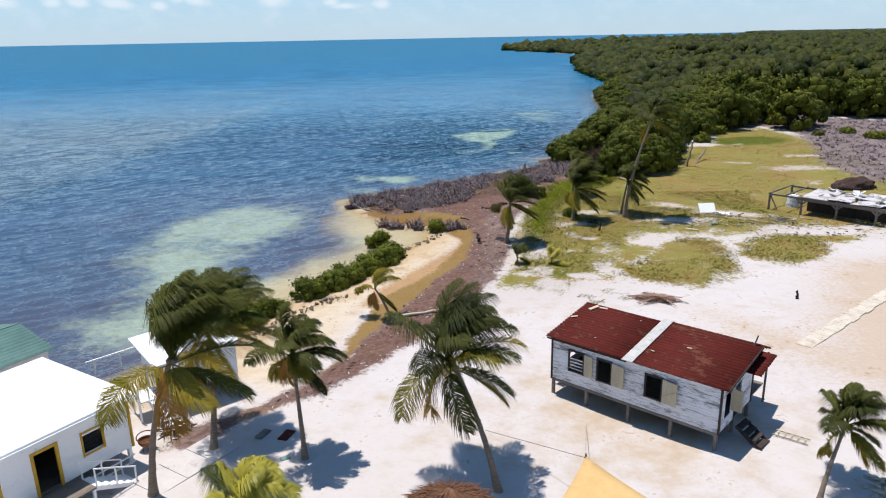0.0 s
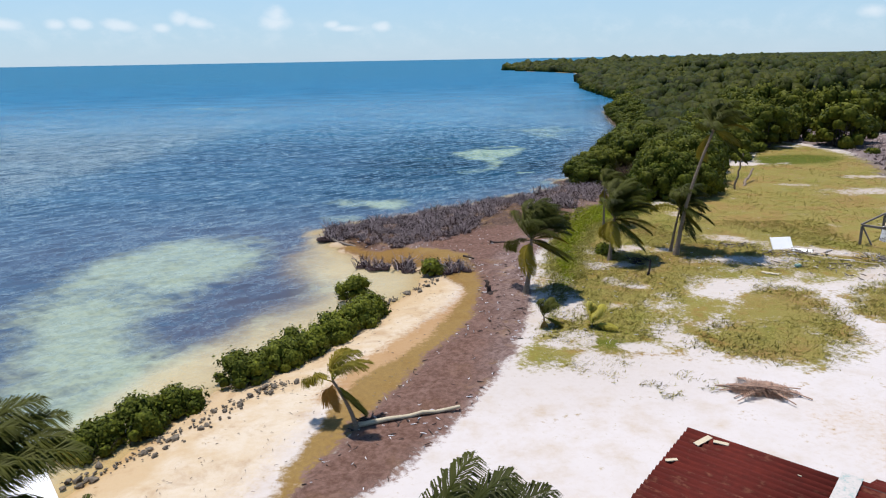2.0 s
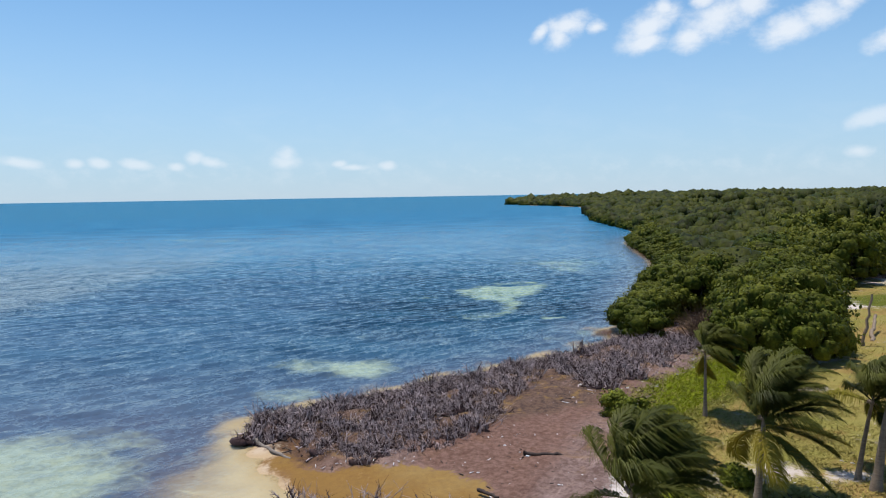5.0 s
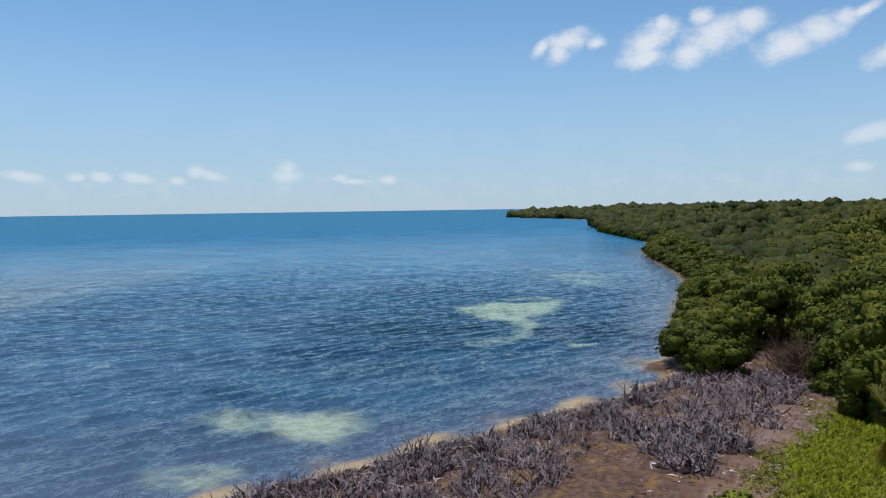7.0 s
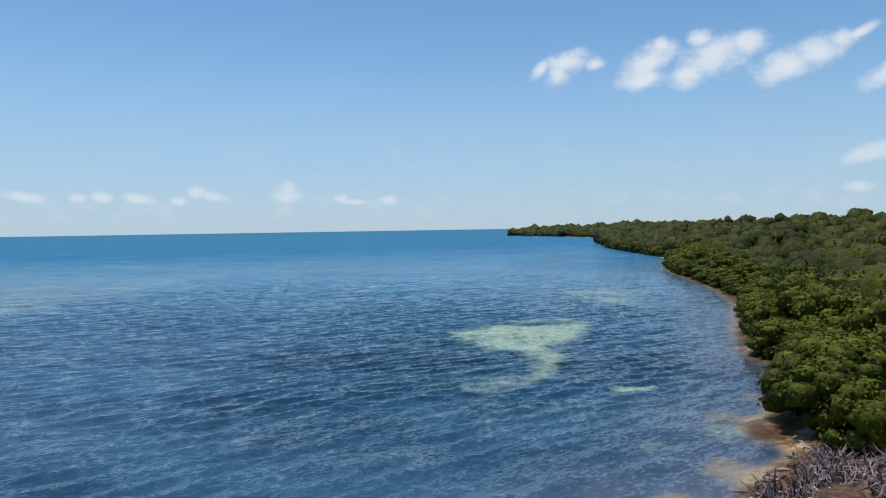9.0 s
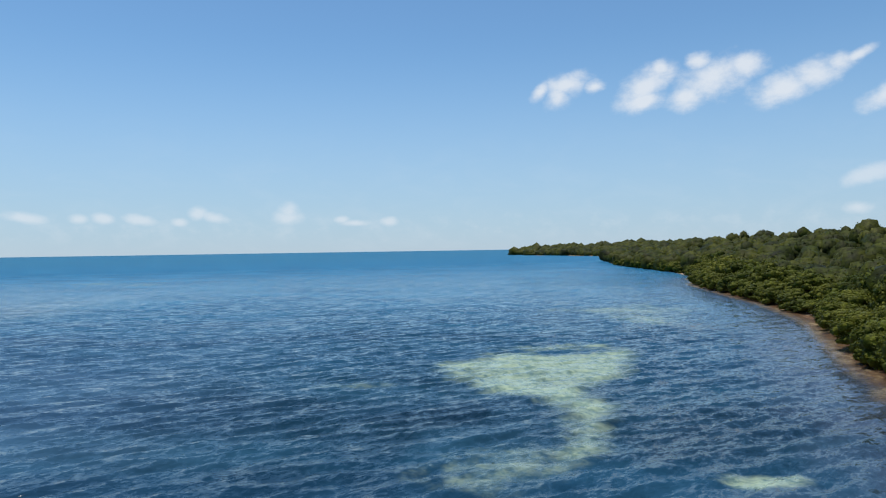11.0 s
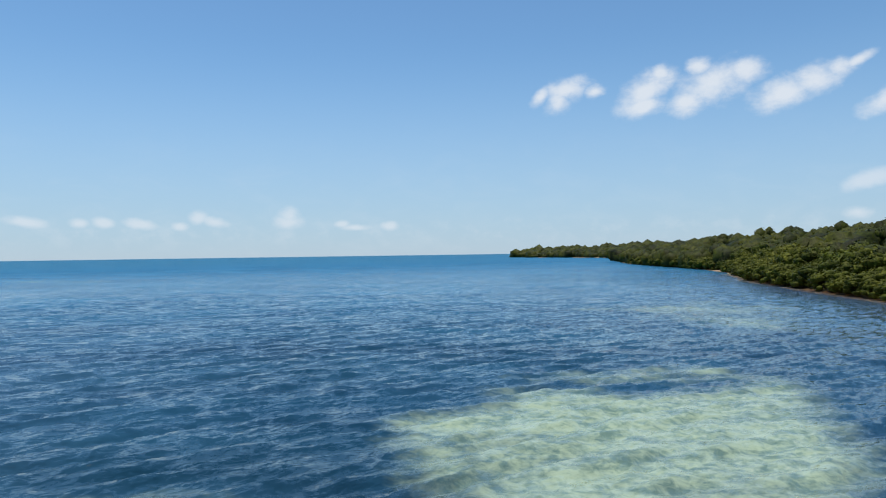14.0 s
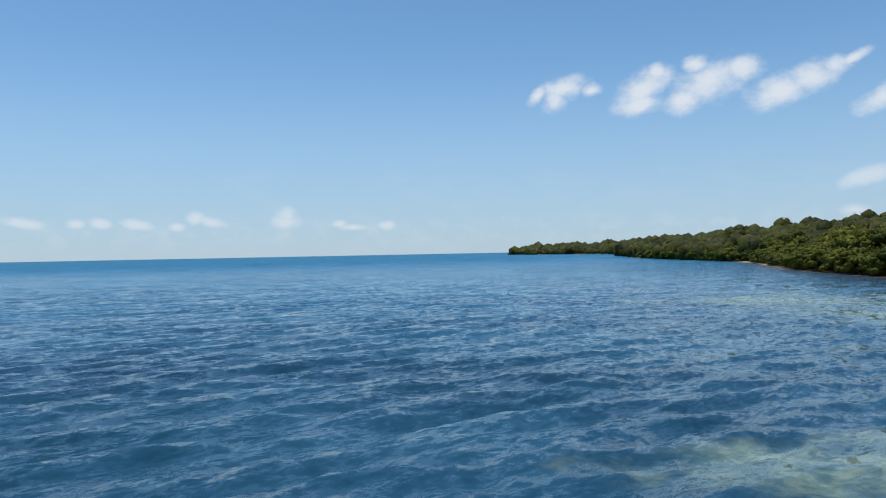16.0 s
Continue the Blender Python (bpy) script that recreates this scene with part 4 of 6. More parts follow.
def frond_mesh(start, az, el, length, rng, wind=0.5, droop=1.0, mat=None, leaf=0.62, n=124):
    """One feather leaf: a bent midrib with two rows of narrow leaflets blown to the lee side."""
    steps = 14
    ds = length / steps
    d = np.array([math.cos(el) * math.cos(az), math.cos(el) * math.sin(az), math.sin(el)])
    p, pts, dirs = np.array(start, float), [], []
    for k in range(steps + 1):
        pts.append(p.copy())
        dirs.append(d.copy())
        t = k / steps
        d = d + (np.array([0, 0, -1.0]) * 0.105 * droop * (0.3 + 1.5 * t) + WIND * 0.17 * wind * (0.3 + 1.2 * t))
        d /= np.linalg.norm(d)
        p = p + d * ds
    pts, dirs = np.array(pts), np.array(dirs)
    rib = tube(pts, np.linspace(0.035, 0.006, steps + 1), 4)
    out = [rib]
    s = np.linspace(0.14, 0.99, n) * steps
    i = np.minimum(s.astype(int), steps - 1)
    f = (s - i)[:, None]
    c = pts[i] * (1 - f) + pts[i + 1] * f
    t = dirs[i]
    side = np.cross(t, np.array([0, 0, 1.0]))
    side /= np.linalg.norm(side, axis=1)[:, None] + 1e-6
    up = np.cross(side, t)
    env = 1.8 * leaf * np.sin(np.pi * np.clip(np.linspace(0.12, 0.97, n), 0, 1)) ** 0.6
    for sg in (-1, 1):
        dirl = sg * side * 0.72 + t * 0.75 + up * 0.1 + WIND * 0.6 * wind + rng.normal(scale=0.12, size=(n, 3))
        dirl /= np.linalg.norm(dirl, axis=1)[:, None]
        L = (env * rng.uniform(0.85, 1.12, n))[:, None]
        m = c + dirl * L * 0.5
        d2 = dirl * 0.8 + np.array([0, 0, -1.1]) + WIND * 0.6 * wind
        d2 /= np.linalg.norm(d2, axis=1)[:, None]
        tip = m + d2 * L * 0.55
        wv = np.cross(dirl, up * 0.6 + t * 0.4)
        wv /= np.linalg.norm(wv, axis=1)[:, None] + 1e-6
        w = wv * 0.018
        q = np.stack([c - w * 0.6, c + w * 0.6, m + w, m - w, tip + w * 0.2, tip - w * 0.2], 1).reshape(-1, 3)
        b = np.arange(n)[:, None] * 6
        out.append((q, np.concatenate([b + np.array([[0, 1, 2, 3]]), b + np.array([[3, 2, 4, 5]])])))
    return mesh_from("frond", *joined(out), mat or PALM_LEAF)


def palm(base, top, fronds, length, seed, label, wind=0.5, dry=2, bow=0.6, r=0.15, young=False, group="coconut palms", leaf=0.62, mat=None, lift=0.0, stiff=1.0):
    """A coconut palm: ringed leaning trunk, fronds, dead hanging fronds, a few nuts."""
    rng = np.random.default_rng(seed)
    b, tp = np.array(base, float), np.array(top, float)
    e = thing("palm_tree", *b, 0, label, "palm tree", group)
    rel = tp - b
    n = 22
    t = np.linspace(0, 1, n)[:, None]
    bend = np.array([rel[0], rel[1], 0]) * -0.25 * bow
    pts = rel * t + bend * np.sin(np.pi * t) + np.array([0, 0, -0.15]) * (1 - t)
    rad = r * (1.0 - 0.5 * t[:, 0]) * (1 + 0.06 * (np.arange(n) % 2)) + 0.12 * r / 0.15 * np.exp(-t[:, 0] * 12)
    part("trunk", mesh_from("trunk", *tube(pts, rad, 9, 0.03, rng), BARK, True), None, e)
    for k in range(fronds):
        q = k / max(1, fronds - 1)
        lee = (2.4 * k + rng.uniform(-0.3, 0.3) - 0.26 + math.pi) % (2 * math.pi) - math.pi
        az = 0.26 + lee * (1 - 0.2 * wind * q)
        el = radians((86 - (66 - lift) * q / 0.82 if q < 0.82 else 15 - (62 - lift) * (q - 0.82) / 0.18) + rng.uniform(-8, 8))
        L = length * rng.uniform(0.85, 1.1) * (0.85 if k < 2 else 1)
        # Every other lower frond gets the yellow-green that stands for sun on it.
        part("frond", frond_mesh(rel + np.array([0, 0, -0.02 * k]), az, el, L, rng, wind, stiff * rng.uniform(0.8, 1.15), mat or (PALM_SUNLIT_OLD if q > 0.72 and k % 2 else PALM_LEAF), leaf=leaf), None, e)
    for k in range(dry):
        az = rng.uniform(0, 6.28)
        part("dry_frond", frond_mesh(rel - np.array([0, 0, 0.25]), az, radians(-35), length * 0.8, rng, wind * 0.7, 1.7, PALM_DRY, leaf), None, e, "brown withered hanging frond")
    if not young:
        bm = bmesh.new()
        for k in range(5):
            m = pose(*(rel + np.array([0.2 * math.cos(k * 1.3), 0.2 * math.sin(k * 1.3), -0.28])))
            bmesh.ops.create_icosphere(bm, subdivisions=1, radius=0.12, matrix=m)
        part("coconuts", bm, BARK, e)
    return e


# ---- dead mangroves, bushes, rocks, wrack ----


def dead_shrub(seed, spread_r=0.9, h=0.95, n=70, mat=None, label="dead grey leafless mangrove shrub on the shore flat"):
    """A low dead clump: a tangle of dark twigs over shade-dark lumps, with bleached stems splaying out of a few stools.
    """
    rng = np.random.default_rng(seed)
    stools = [np.array([q * math.cos(a), q * math.sin(a), -0.05]) for q, a in zip(spread_r * 0.52 * np.sqrt(rng.random(6)), rng.uniform(0, 6.28, 6))]
    pale, dark = [], []
    for k in range(n):
        s = stools[k % 6] + np.append(rng.normal(scale=0.2, size=2), 0)
        a, el = rng.uniform(0, 6.28), rng.uniform(0.45, 1.45)
        o = np.array([math.cos(a), math.sin(a), 0])
        L = h * rng.uniform(0.75, 1.35)
        p1 = s + (o * math.cos(el) + np.array([0, 0, math.sin(el)])) * L * 0.5
        p2 = p1 + (o * rng.uniform(0.2, 0.8) + np.array([0, 0, rng.uniform(0.2, 1.0)]) + rng.normal(scale=0.3, size=3)) * L * 0.32
        w = rng.uniform(0.026, 0.046) if k % 3 == 0 else rng.uniform(0.012, 0.022)
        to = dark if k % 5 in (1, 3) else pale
        to.append(tube([s, p1, p2], [w, w * 0.85, w * 0.3], 3))
        for _ in range(2):
            q = p1 + (p2 - p1) * rng.uniform(0, 0.6)
            to.append(tube([q, q + (o * 0.5 + np.array([0, 0, rng.uniform(-0.1, 0.7)]) + rng.normal(scale=0.6, size=3)) * L * 0.3], [w * 0.6, w * 0.2], 3))
    # Low dark lumps put the shade at the clump's foot into solid form.
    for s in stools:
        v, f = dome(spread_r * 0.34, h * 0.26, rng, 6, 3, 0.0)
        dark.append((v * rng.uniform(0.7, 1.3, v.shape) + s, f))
    e = thing("dead_shrub", 0, 0, 0, 0, label, "shrub", "dead mangrove shrubs")
    part("dead_brushwood", mesh_from("dead_brushwood", *joined(pale), mat or DEADWOOD), None, e, "bleached grey stems")["kind"] = "stuff"
    part("dark_core", mesh_from("dark_core", *joined(dark), DEADCORE), None, e, "dark tangled twigs and lumps standing for shade at the foot")["kind"] = "stuff"
    return e


def fill(poly, step, rng, keep=1.0):
    L = np.array(poly)
    g = [np.arange(L[:, i].min(), L[:, i].max(), step) for i in (0, 1)]
    X, Y = np.meshgrid(*g)
    P = np.stack([X.ravel(), Y.ravel()], 1) + rng.uniform(-0.45, 0.45, (X.size, 2)) * step
    P = P[inside(P, poly)]
    return P[rng.random(len(P)) < keep]


def ground_z(x, y):
    return float(land_height(np.array([[x, y]]))[0][0]) + 0.05


DEAD_FLAT = [(-14.2, 88), (-14.3, 91), (-9, 95), (-2, 101), (3, 105), (9, 110.5), (14, 115.5), (20, 110.5), (16, 105.5), (11.2, 99.6), (7.6, 93.4), (1.5, 90.5), (-2, 88), (-6, 84.5), (-9.5, 84)]


DEAD_DENSE = [(-14.5, 90), (-13.2, 86), (-10.9, 86.6), (-9.4, 84.6), (-6.8, 82.4), (-2.7, 83), (0.3, 87), (1.8, 93), (5.2, 101.6), (8.8, 107.5), (10.4, 111), (6.5, 108.6), (3, 105), (-2, 101), (-9, 95), (-13.8, 91.8)]


def build_dead_flat():
    rng = np.random.default_rng(21)
    protos = [dead_shrub(s, r, h, n) for s, r, h, n in ((31, 1.15, 0.85, 54), (32, 1.4, 0.72, 62), (33, 0.9, 1.0, 48), (34, 1.55, 0.62, 66), (35, 0.75, 0.8, 40))]
    P = [q for q in fill(DEAD_DENSE, 1.1, rng) if noise.noise(Vector((q[0] * 0.3, q[1] * 0.3, 4))) > -0.38]
    P += [q for q in fill(DEAD_FLAT, 1.15, rng) if not inside(np.array([q]), DEAD_DENSE)[0] and noise.noise(Vector((q[0] * 0.3, q[1] * 0.3, 2))) + rng.uniform(-0.16, 0.16) > (-0.04 if q[1] > 98 else 0.3)]
    broad = len(P)
    P += [(-8.6, 77.7), (-7.5, 77.4), (-5.2, 77.3), (-4.6, 77.0), (-14.1, 90.8), (-14.5, 91.4), (-13.9, 87.4), (-1.0, 74.8), (-0.2, 75.3), (-2.2, 76.6), (15.5, 113.5), (18.5, 113), (18.7, 109.6), (19.5, 111.5), (17.2, 110), (14.5, 104.6), (11.8, 100.9), (11.9, 99.5), (13.3, 110.9), (19.0, 110.3), (11.8, 102.9), (9.3, 99.5), (9.2, 108.6), (10.3, 107.5), (13.0, 104.2), (9.1, 96.4), (14.1, 102.9)]
    for k, (x, y) in enumerate(P):
        m = pose(x, y, max(0.0, ground_z(x, y)) - 0.02, rng.uniform(-8, 8), rng.uniform(-8, 8), rng.uniform(0, 360))
        ob = protos[k] if k < len(protos) else copy_thing(protos[k % 5], m)
        ob.matrix_basis = m
        s = rng.uniform(0.65, 1.25) if k < broad else rng.uniform(1.15, 1.5)
        ob.scale = (s, s, s * rng.uniform(0.8, 1.2))


def green_bush(x, y, r, h, seed, label="rounded green mangrove bush at the water's edge", leaves=2300, size=0.125):
    rng = np.random.default_rng(seed)
    e = thing("bush", x, y, max(-0.05, ground_z(x, y) - 0.1), 0, label, "bush", "green bushes")
    clumps = [(r * 0.7 * math.sqrt(q) * math.cos(a), r * 0.7 * math.sqrt(q) * math.sin(a), h * rng.uniform(0.42, 0.8) * (1 - 0.3 * q), r * rng.uniform(0.26, 0.46)) for q, a in zip(rng.random(11), rng.uniform(0, 6.28, 11))]
    clumps += [(r * 0.72 * math.cos(a), r * 0.72 * math.sin(a), h * rng.uniform(0.16, 0.34), r * rng.uniform(0.22, 0.32)) for a in np.arange(0, 6.2, 0.8) + rng.uniform(0, 0.8)]
    wood = [tube([(c[0] * 0.3, c[1] * 0.3, -0.2), (c[0] * 0.6, c[1] * 0.6, c[2] * 0.5), c[:3]], [0.04, 0.03, 0.012], 4) for c in clumps]
    for k in range(26):
        a = rng.uniform(0, 6.28)
        wood.append(tube([(r * 0.6 * math.cos(a), r * 0.6 * math.sin(a), 0.0), (r * 0.95 * math.cos(a + 0.2), r * 0.95 * math.sin(a + 0.2), h * rng.uniform(0.2, 0.55))], [0.018, 0.006], 3))
    for k in range(12):
        a = rng.uniform(0, 6.28)
        wood.append(tube([(r * 0.5 * math.cos(a), r * 0.5 * math.sin(a), h * 0.5), (r * 0.8 * math.cos(a), r * 0.8 * math.sin(a), -0.2)], [0.02, 0.018], 4))
    part("stems", mesh_from("stems", *joined(wood), BRANCH), None, e)
    part("crown", crown_mesh(clumps, leaves, size, rng, BUSH_LEAF), None, e)
    return e


def rock_mesh(seed, r):
    rng = np.random.default_rng(seed)
    bm = bmesh.new()
    bmesh.ops.create_icosphere(bm, subdivisions=1, radius=r)
    for v in bm.verts:
        v.co = Vector(v.co) * rng.uniform(0.7, 1.2)
        v.co.z *= 0.6
    return bm_mesh("rock", bm, ROCK)


build_wood()
build_dead_flat()


# ---- plants near the shore ----
PALMS = [
    ((-13.0, 27.6, 0.5), (-10.9, 27.1, 8.0), 28, 4.1, 51, "tall wind-blown coconut palm beside the white house", 0.6, 1, 0.8, 0.17, False, "coconut palms", 0.72, None, 38, 0.55),
    ((-11.5, 31.3, 0.5), (-11.8, 33.2, 6.7), 26, 3.9, 52, "coconut palm with a dense wind-blown crown", 0.6, 1, -1.2, 0.16, False, "coconut palms", 0.7, None, 24, 0.75),
    ((-6.6, 30.7, 0.5), (-6.9, 31.0, 6.3), 20, 2.5, 53, "slim straight coconut palm on bare white sand", 0.55, 1, 0.3, 0.13, False, "coconut palms", 0.5),
    ((3.0, 28.3, 0.5), (0.75, 30.4, 6.4), 30, 3.8, 54, "leaning coconut palm with a wide drooping crown", 0.45, 1, 0.5, 0.16, False, "coconut palms", 0.7, None, 18, 0.85),
    ((17.0, 27.7, 0.5), (18.6, 29.3, 3.8), 18, 2.2, 55, "short leaning coconut palm on the sand", 0.55, 1, 0.6, 0.12, False, "coconut palms", 0.48),
    ((4.7, 68.7, 0.5), (5.1, 68.8, 5.2), 36, 3.4, 57, "wind-bent coconut palm at the wrack line", 0.85, 0, -1.5, 0.19, False, "coconut palms", 0.6, None, 14, 0.85),
    ((12.4, 77.4, 0.5), (12.75, 77.6, 4.8), 38, 3.7, 58, "dark wind-blown coconut palm on the grass", 0.7, 0, 0.4, 0.17, False, "coconut palms", 0.6, None, 14, 0.85),
    ((14.0, 90.0, 0.5), (14.0, 90.1, 5.0), 18, 2.4, 59, "thin coconut palm with drooping fronds", 1.1, 0, 0.2, 0.12),
    ((18.4, 79.0, 0.5), (21.0, 79.4, 11.6), 19, 3.4, 60, "tall leaning coconut palm with a tattered crown", 0.8, 0, 0.7, 0.18),
    ((18.3, 80.4, 0.5), (18.9, 80.3, 4.7), 22, 2.8, 61, "small coconut palm beside the tall leaning one", 0.7, 0, 0.3, 0.13),
]
for row in PALMS:
    palm(*row)
palm((-7.6, 23.7, 0.4), (-7.25, 23.9, 3.0), 18, 2.3, 62, "young yellow-green coconut palm on the sand", 0.35, 0, 0.1, 0.1, True, mat=YOUNG_LEAF)
palm((8.5, 61.8, 0.5), (8.6, 61.8, 0.9), 7, 1.5, 63, "low coconut seedling in the grass", 0.4, 0, 0.1, 0.07, True, leaf=0.35, mat=YOUNG_LEAF, lift=34, stiff=0.45)
palm((5.6, 62.2, 0.5), (5.5, 62.2, 1.3), 6, 1.6, 64, "low coconut sapling at the edge of the wrack", 0.6, 1, 0.1, 0.08, True, leaf=0.35, lift=34, stiff=0.5)
palm((-4.4, 48.5, 0.5), (-5.6, 48.9, 3.0), 6, 2.4, 65, "nearly bare storm-bent palm on the beach", 0.8, 1, 0.6, 0.12, True, leaf=0.45, mat=PALM_SUNLIT_OLD)
for k, (x, y, r, h) in enumerate(((-17.1, 47.6, 1.6, 1.4), (-15.7, 49.3, 1.8, 1.6), (-14.4, 51.4, 1.4, 1.4), (-12.1, 54.8, 1.7, 1.8), (-10.8, 56.8, 1.8, 1.7), (-9.5, 58.8, 1.7, 1.8), (-8.3, 61.0, 1.7, 1.9),
                                  (-7.1, 63.4, 1.9, 2.0), (-6.5, 65.4, 1.5, 1.8), (-8.4, 69.6, 1.3, 1.8), (-2.5, 75.0, 1.2, 1.4), (9.0, 89.6, 1.6, 1.9), (-19.5, 44.3, 1.5, 1.4),
                                  (22.5, 105.2, 2.2, 2.4), (24.5, 103.5, 2.0, 2.2), (21.6, 109.5, 1.8, 1.9), (12.4, 79.8, 0.9, 0.8), (-20.2, 38.1, 0.9, 1.0))):
    green_bush(x, y, r, h, 70 + k)
for k, (x, y, r, h) in enumerate(((20.8, 113.5, 1.7, 2.6), (22.8, 115.8, 1.8, 2.8), (21.2, 116.6, 1.5, 2.4), (24.4, 114.6, 1.6, 2.5))):
    e = dead_shrub(140 + k, r, h, 150, TWIG, "brown half-bare thicket at the edge of the mangroves")
    e.matrix_basis = pose(x, y, ground_z(x, y) - 0.02, 0, 0, 70 * k)
for k, (x, y, r, h) in enumerate(((43.6, 135.0, 2.2, 2.2), (49.8, 146.3, 2.6, 2.6), (65.6, 159.6, 2.2, 2.0), (76.6, 137.5, 3.2, 1.6), (67.4, 170.1, 2.4, 2.0), (67.8, 142.2, 1.6, 1.2), (66.7, 149.0, 1.8, 1.2), (74.8, 144.9, 2.2, 1.4), (82.0, 139.0, 2.8, 1.5))):
    green_bush(x, y, r * 0.75, h * 0.75, 170 + k, "small dark green bush at the edge of the grey scrub", 900, 0.26)

# ---- buildings ----
WHITE_PEEL = mat_plain("peeling_white_paint", srgb(226, 227, 230), srgb(206, 208, 212), 1.1, 0.75, 0.2, (0.35, 1, 2.5), streak=srgb(122, 120, 122), amount=0.55, vary=0.16)
WHITE_CLEAN = mat_plain("white_paint", srgb(242, 242, 240), srgb(236, 236, 236), 0.8, 0.6, 0.04, streak=srgb(206, 204, 200), amount=0.12, vary=0.03)
WHITE_ROOF = mat_plain("white_roof_coating", srgb(236, 236, 236), srgb(228, 228, 228), 0.5, 0.5, 0.04, streak=srgb(216, 214, 210), amount=0.15, vary=0.02)
YELLOW_TRIM = mat_plain("yellow_paint", srgb(206, 164, 52), srgb(184, 140, 40), 3, 0.6, 0.1)
RED_IRON = mat_plain("rusty_red_roof_iron", srgb(96, 38, 30), srgb(66, 26, 23), 0.9, 0.85, 0.15, (0.5, 1, 1), 0.0, 0.1, srgb(104, 62, 48), 0.35, 0.2)
GREEN_IRON = mat_plain("faded_green_roof_iron", srgb(108, 140, 132), srgb(88, 118, 112), 0.8, 0.55, 0.1, vary=0.1)
GREY_WOOD = mat_plain("weathered_grey_wood", srgb(136, 126, 116), srgb(92, 84, 78), 2.2, 0.85, 0.35, (0.3, 1, 1), vary=0.3)
DARK_WOOD = mat_plain("dark_stained_wood", srgb(70, 58, 52), srgb(44, 36, 34), 2.5, 0.85, 0.3, (1, 1, 0.3))
CREAM_WOOD = mat_plain("cream_shutter_wood", srgb(196, 184, 158), srgb(172, 160, 136), 2.0, 0.8, 0.25, (1, 1, 0.3))
# Near-black colour that stands for the shade inside rooms.
DARK_ROOM = mat_plain("painted_interior_shade", srgb(50, 46, 44), srgb(34, 32, 32), 1, 0.9, 0.1)
FLOOR_WOOD = mat_plain("bare_floor_boards", srgb(120, 104, 88), srgb(90, 76, 64), 1.5, 0.85, 0.2)
TEAL_STAIN = mat_plain("patched_white_and_teal_sheet", srgb(192, 186, 180), srgb(164, 160, 156), 1.8, 0.7, 0.1, streak=srgb(132, 162, 158), amount=0.45)
BLUE_GLASS = mat_plain("dark_louvre_glass", srgb(46, 54, 62), srgb(30, 36, 42), 2, 0.18, 0.02, spec=0.5)
CONCRETE = mat_plain("pale_concrete", srgb(206, 196, 180), srgb(176, 164, 146), 1.5, 0.9, 0.25, streak=srgb(150, 138, 120), amount=0.3)
SAIL = mat_plain("tan_shade_cloth", srgb(206, 172, 116), srgb(196, 160, 104), 2, 0.8, 0.05)
THATCH = mat_plain("dry_thatch", srgb(150, 108, 78), srgb(104, 70, 52), 5, 0.95, 0.6, vary=0.4)


def corrugated(y0, y1, x0, x1, z0, z1, mat, pitch=0.27, depth=0.055):
    """A roof sheet 2 cm thick whose ribs run level, along x, while it climbs from y0, z0 to y1, z1."""
    n = max(8, int((y1 - y0) / pitch) * 4)
    ys = np.linspace(y0, y1, n)
    zs = np.linspace(z0, z1, n) + depth * np.cos((ys - y0) / pitch * 2 * np.pi)
    top = [np.column_stack([np.full(n, x), ys, zs]) for x in (x0, x1)]
    low = [t - np.array([0, 0, 0.02]) for t in top]
    V = np.concatenate([top[0], top[1], low[0], low[1]])
    i = np.arange(n - 1)
    F = np.concatenate([np.stack([n + i, n + i + 1, i + 1, i], 1), np.stack([2 * n + i, 2 * n + i + 1, 3 * n + i + 1, 3 * n + i], 1), np.stack([i, i + 1, 2 * n + i + 1, 2 * n + i], 1),
                        np.stack([n + i + 1, n + i, 3 * n + i, 3 * n + i + 1], 1), np.array([[0, 2 * n, 3 * n, n], [n - 1, 2 * n - 1, 4 * n - 1, 3 * n - 1]])])
    return mesh_from("roof_sheet", V, F, mat)


def wall_boards(parent, length, z0, z1, holes, mat, m, board=0.19, thick=0.03, name="board", rng=None, joint=0.012):
    """Horizontal boards between z0 and z1 along local x, with gaps at holes (x0, x1, za, zb); m places the wall under its parent."""
    rows = int(round((z1 - z0) / board))
    h = (z1 - z0) / rows
    for r in range(rows):
        za = z0 + r * h
        cuts = [(0.0, length)]
        for a, b, lo, hi in holes:
            if za + h * 0.5 > lo and za + h * 0.5 < hi:
                cuts = [q for s, e in cuts for q in ((s, min(e, a)), (max(s, b), e)) if q[1] - q[0] > 0.03]
        for s, e in cuts:
            t = rng.uniform(-0.004, 0.004) if rng is not None else 0
            ob = part(name, boxed((s + e) / 2, t, za + h / 2, e - s, thick, h - joint), mat, parent)
            ob.matrix_basis = m


def lattice_window(parent, x0, x1, z0, z1, m, frame_mat, slats=6, name="window", slat_mat=None):
    # A dark sheet behind the slats stands for the unlit room.
    w = part(name, boxed((x0 + x1) / 2, 0.1, (z0 + z1) / 2, x1 - x0, 0.02, z1 - z0), DARK_ROOM, parent, "louvred window with a dark panel standing for the room's shade")
    w.matrix_basis = m
    bm = bmesh.new()
    for cx in (x0, x1):
        box(bm, cx, -0.02, (z0 + z1) / 2, 0.09, 0.1, z1 - z0 + 0.14)
    for cz in (z0, z1):
        box(bm, (x0 + x1) / 2, -0.022, cz, x1 - x0, 0.1, 0.09)
    part("window_frame", bm, frame_mat, w)
    for k in range(slats):
        z = z0 + (k + 0.5) * (z1 - z0) / slats
        part("slat", boxed(0, 0, 0, x1 - x0 - 0.1, 0.02, 0.07, pose((x0 + x1) / 2, 0.03, z, 35)), slat_mat or frame_mat, w)
    return w


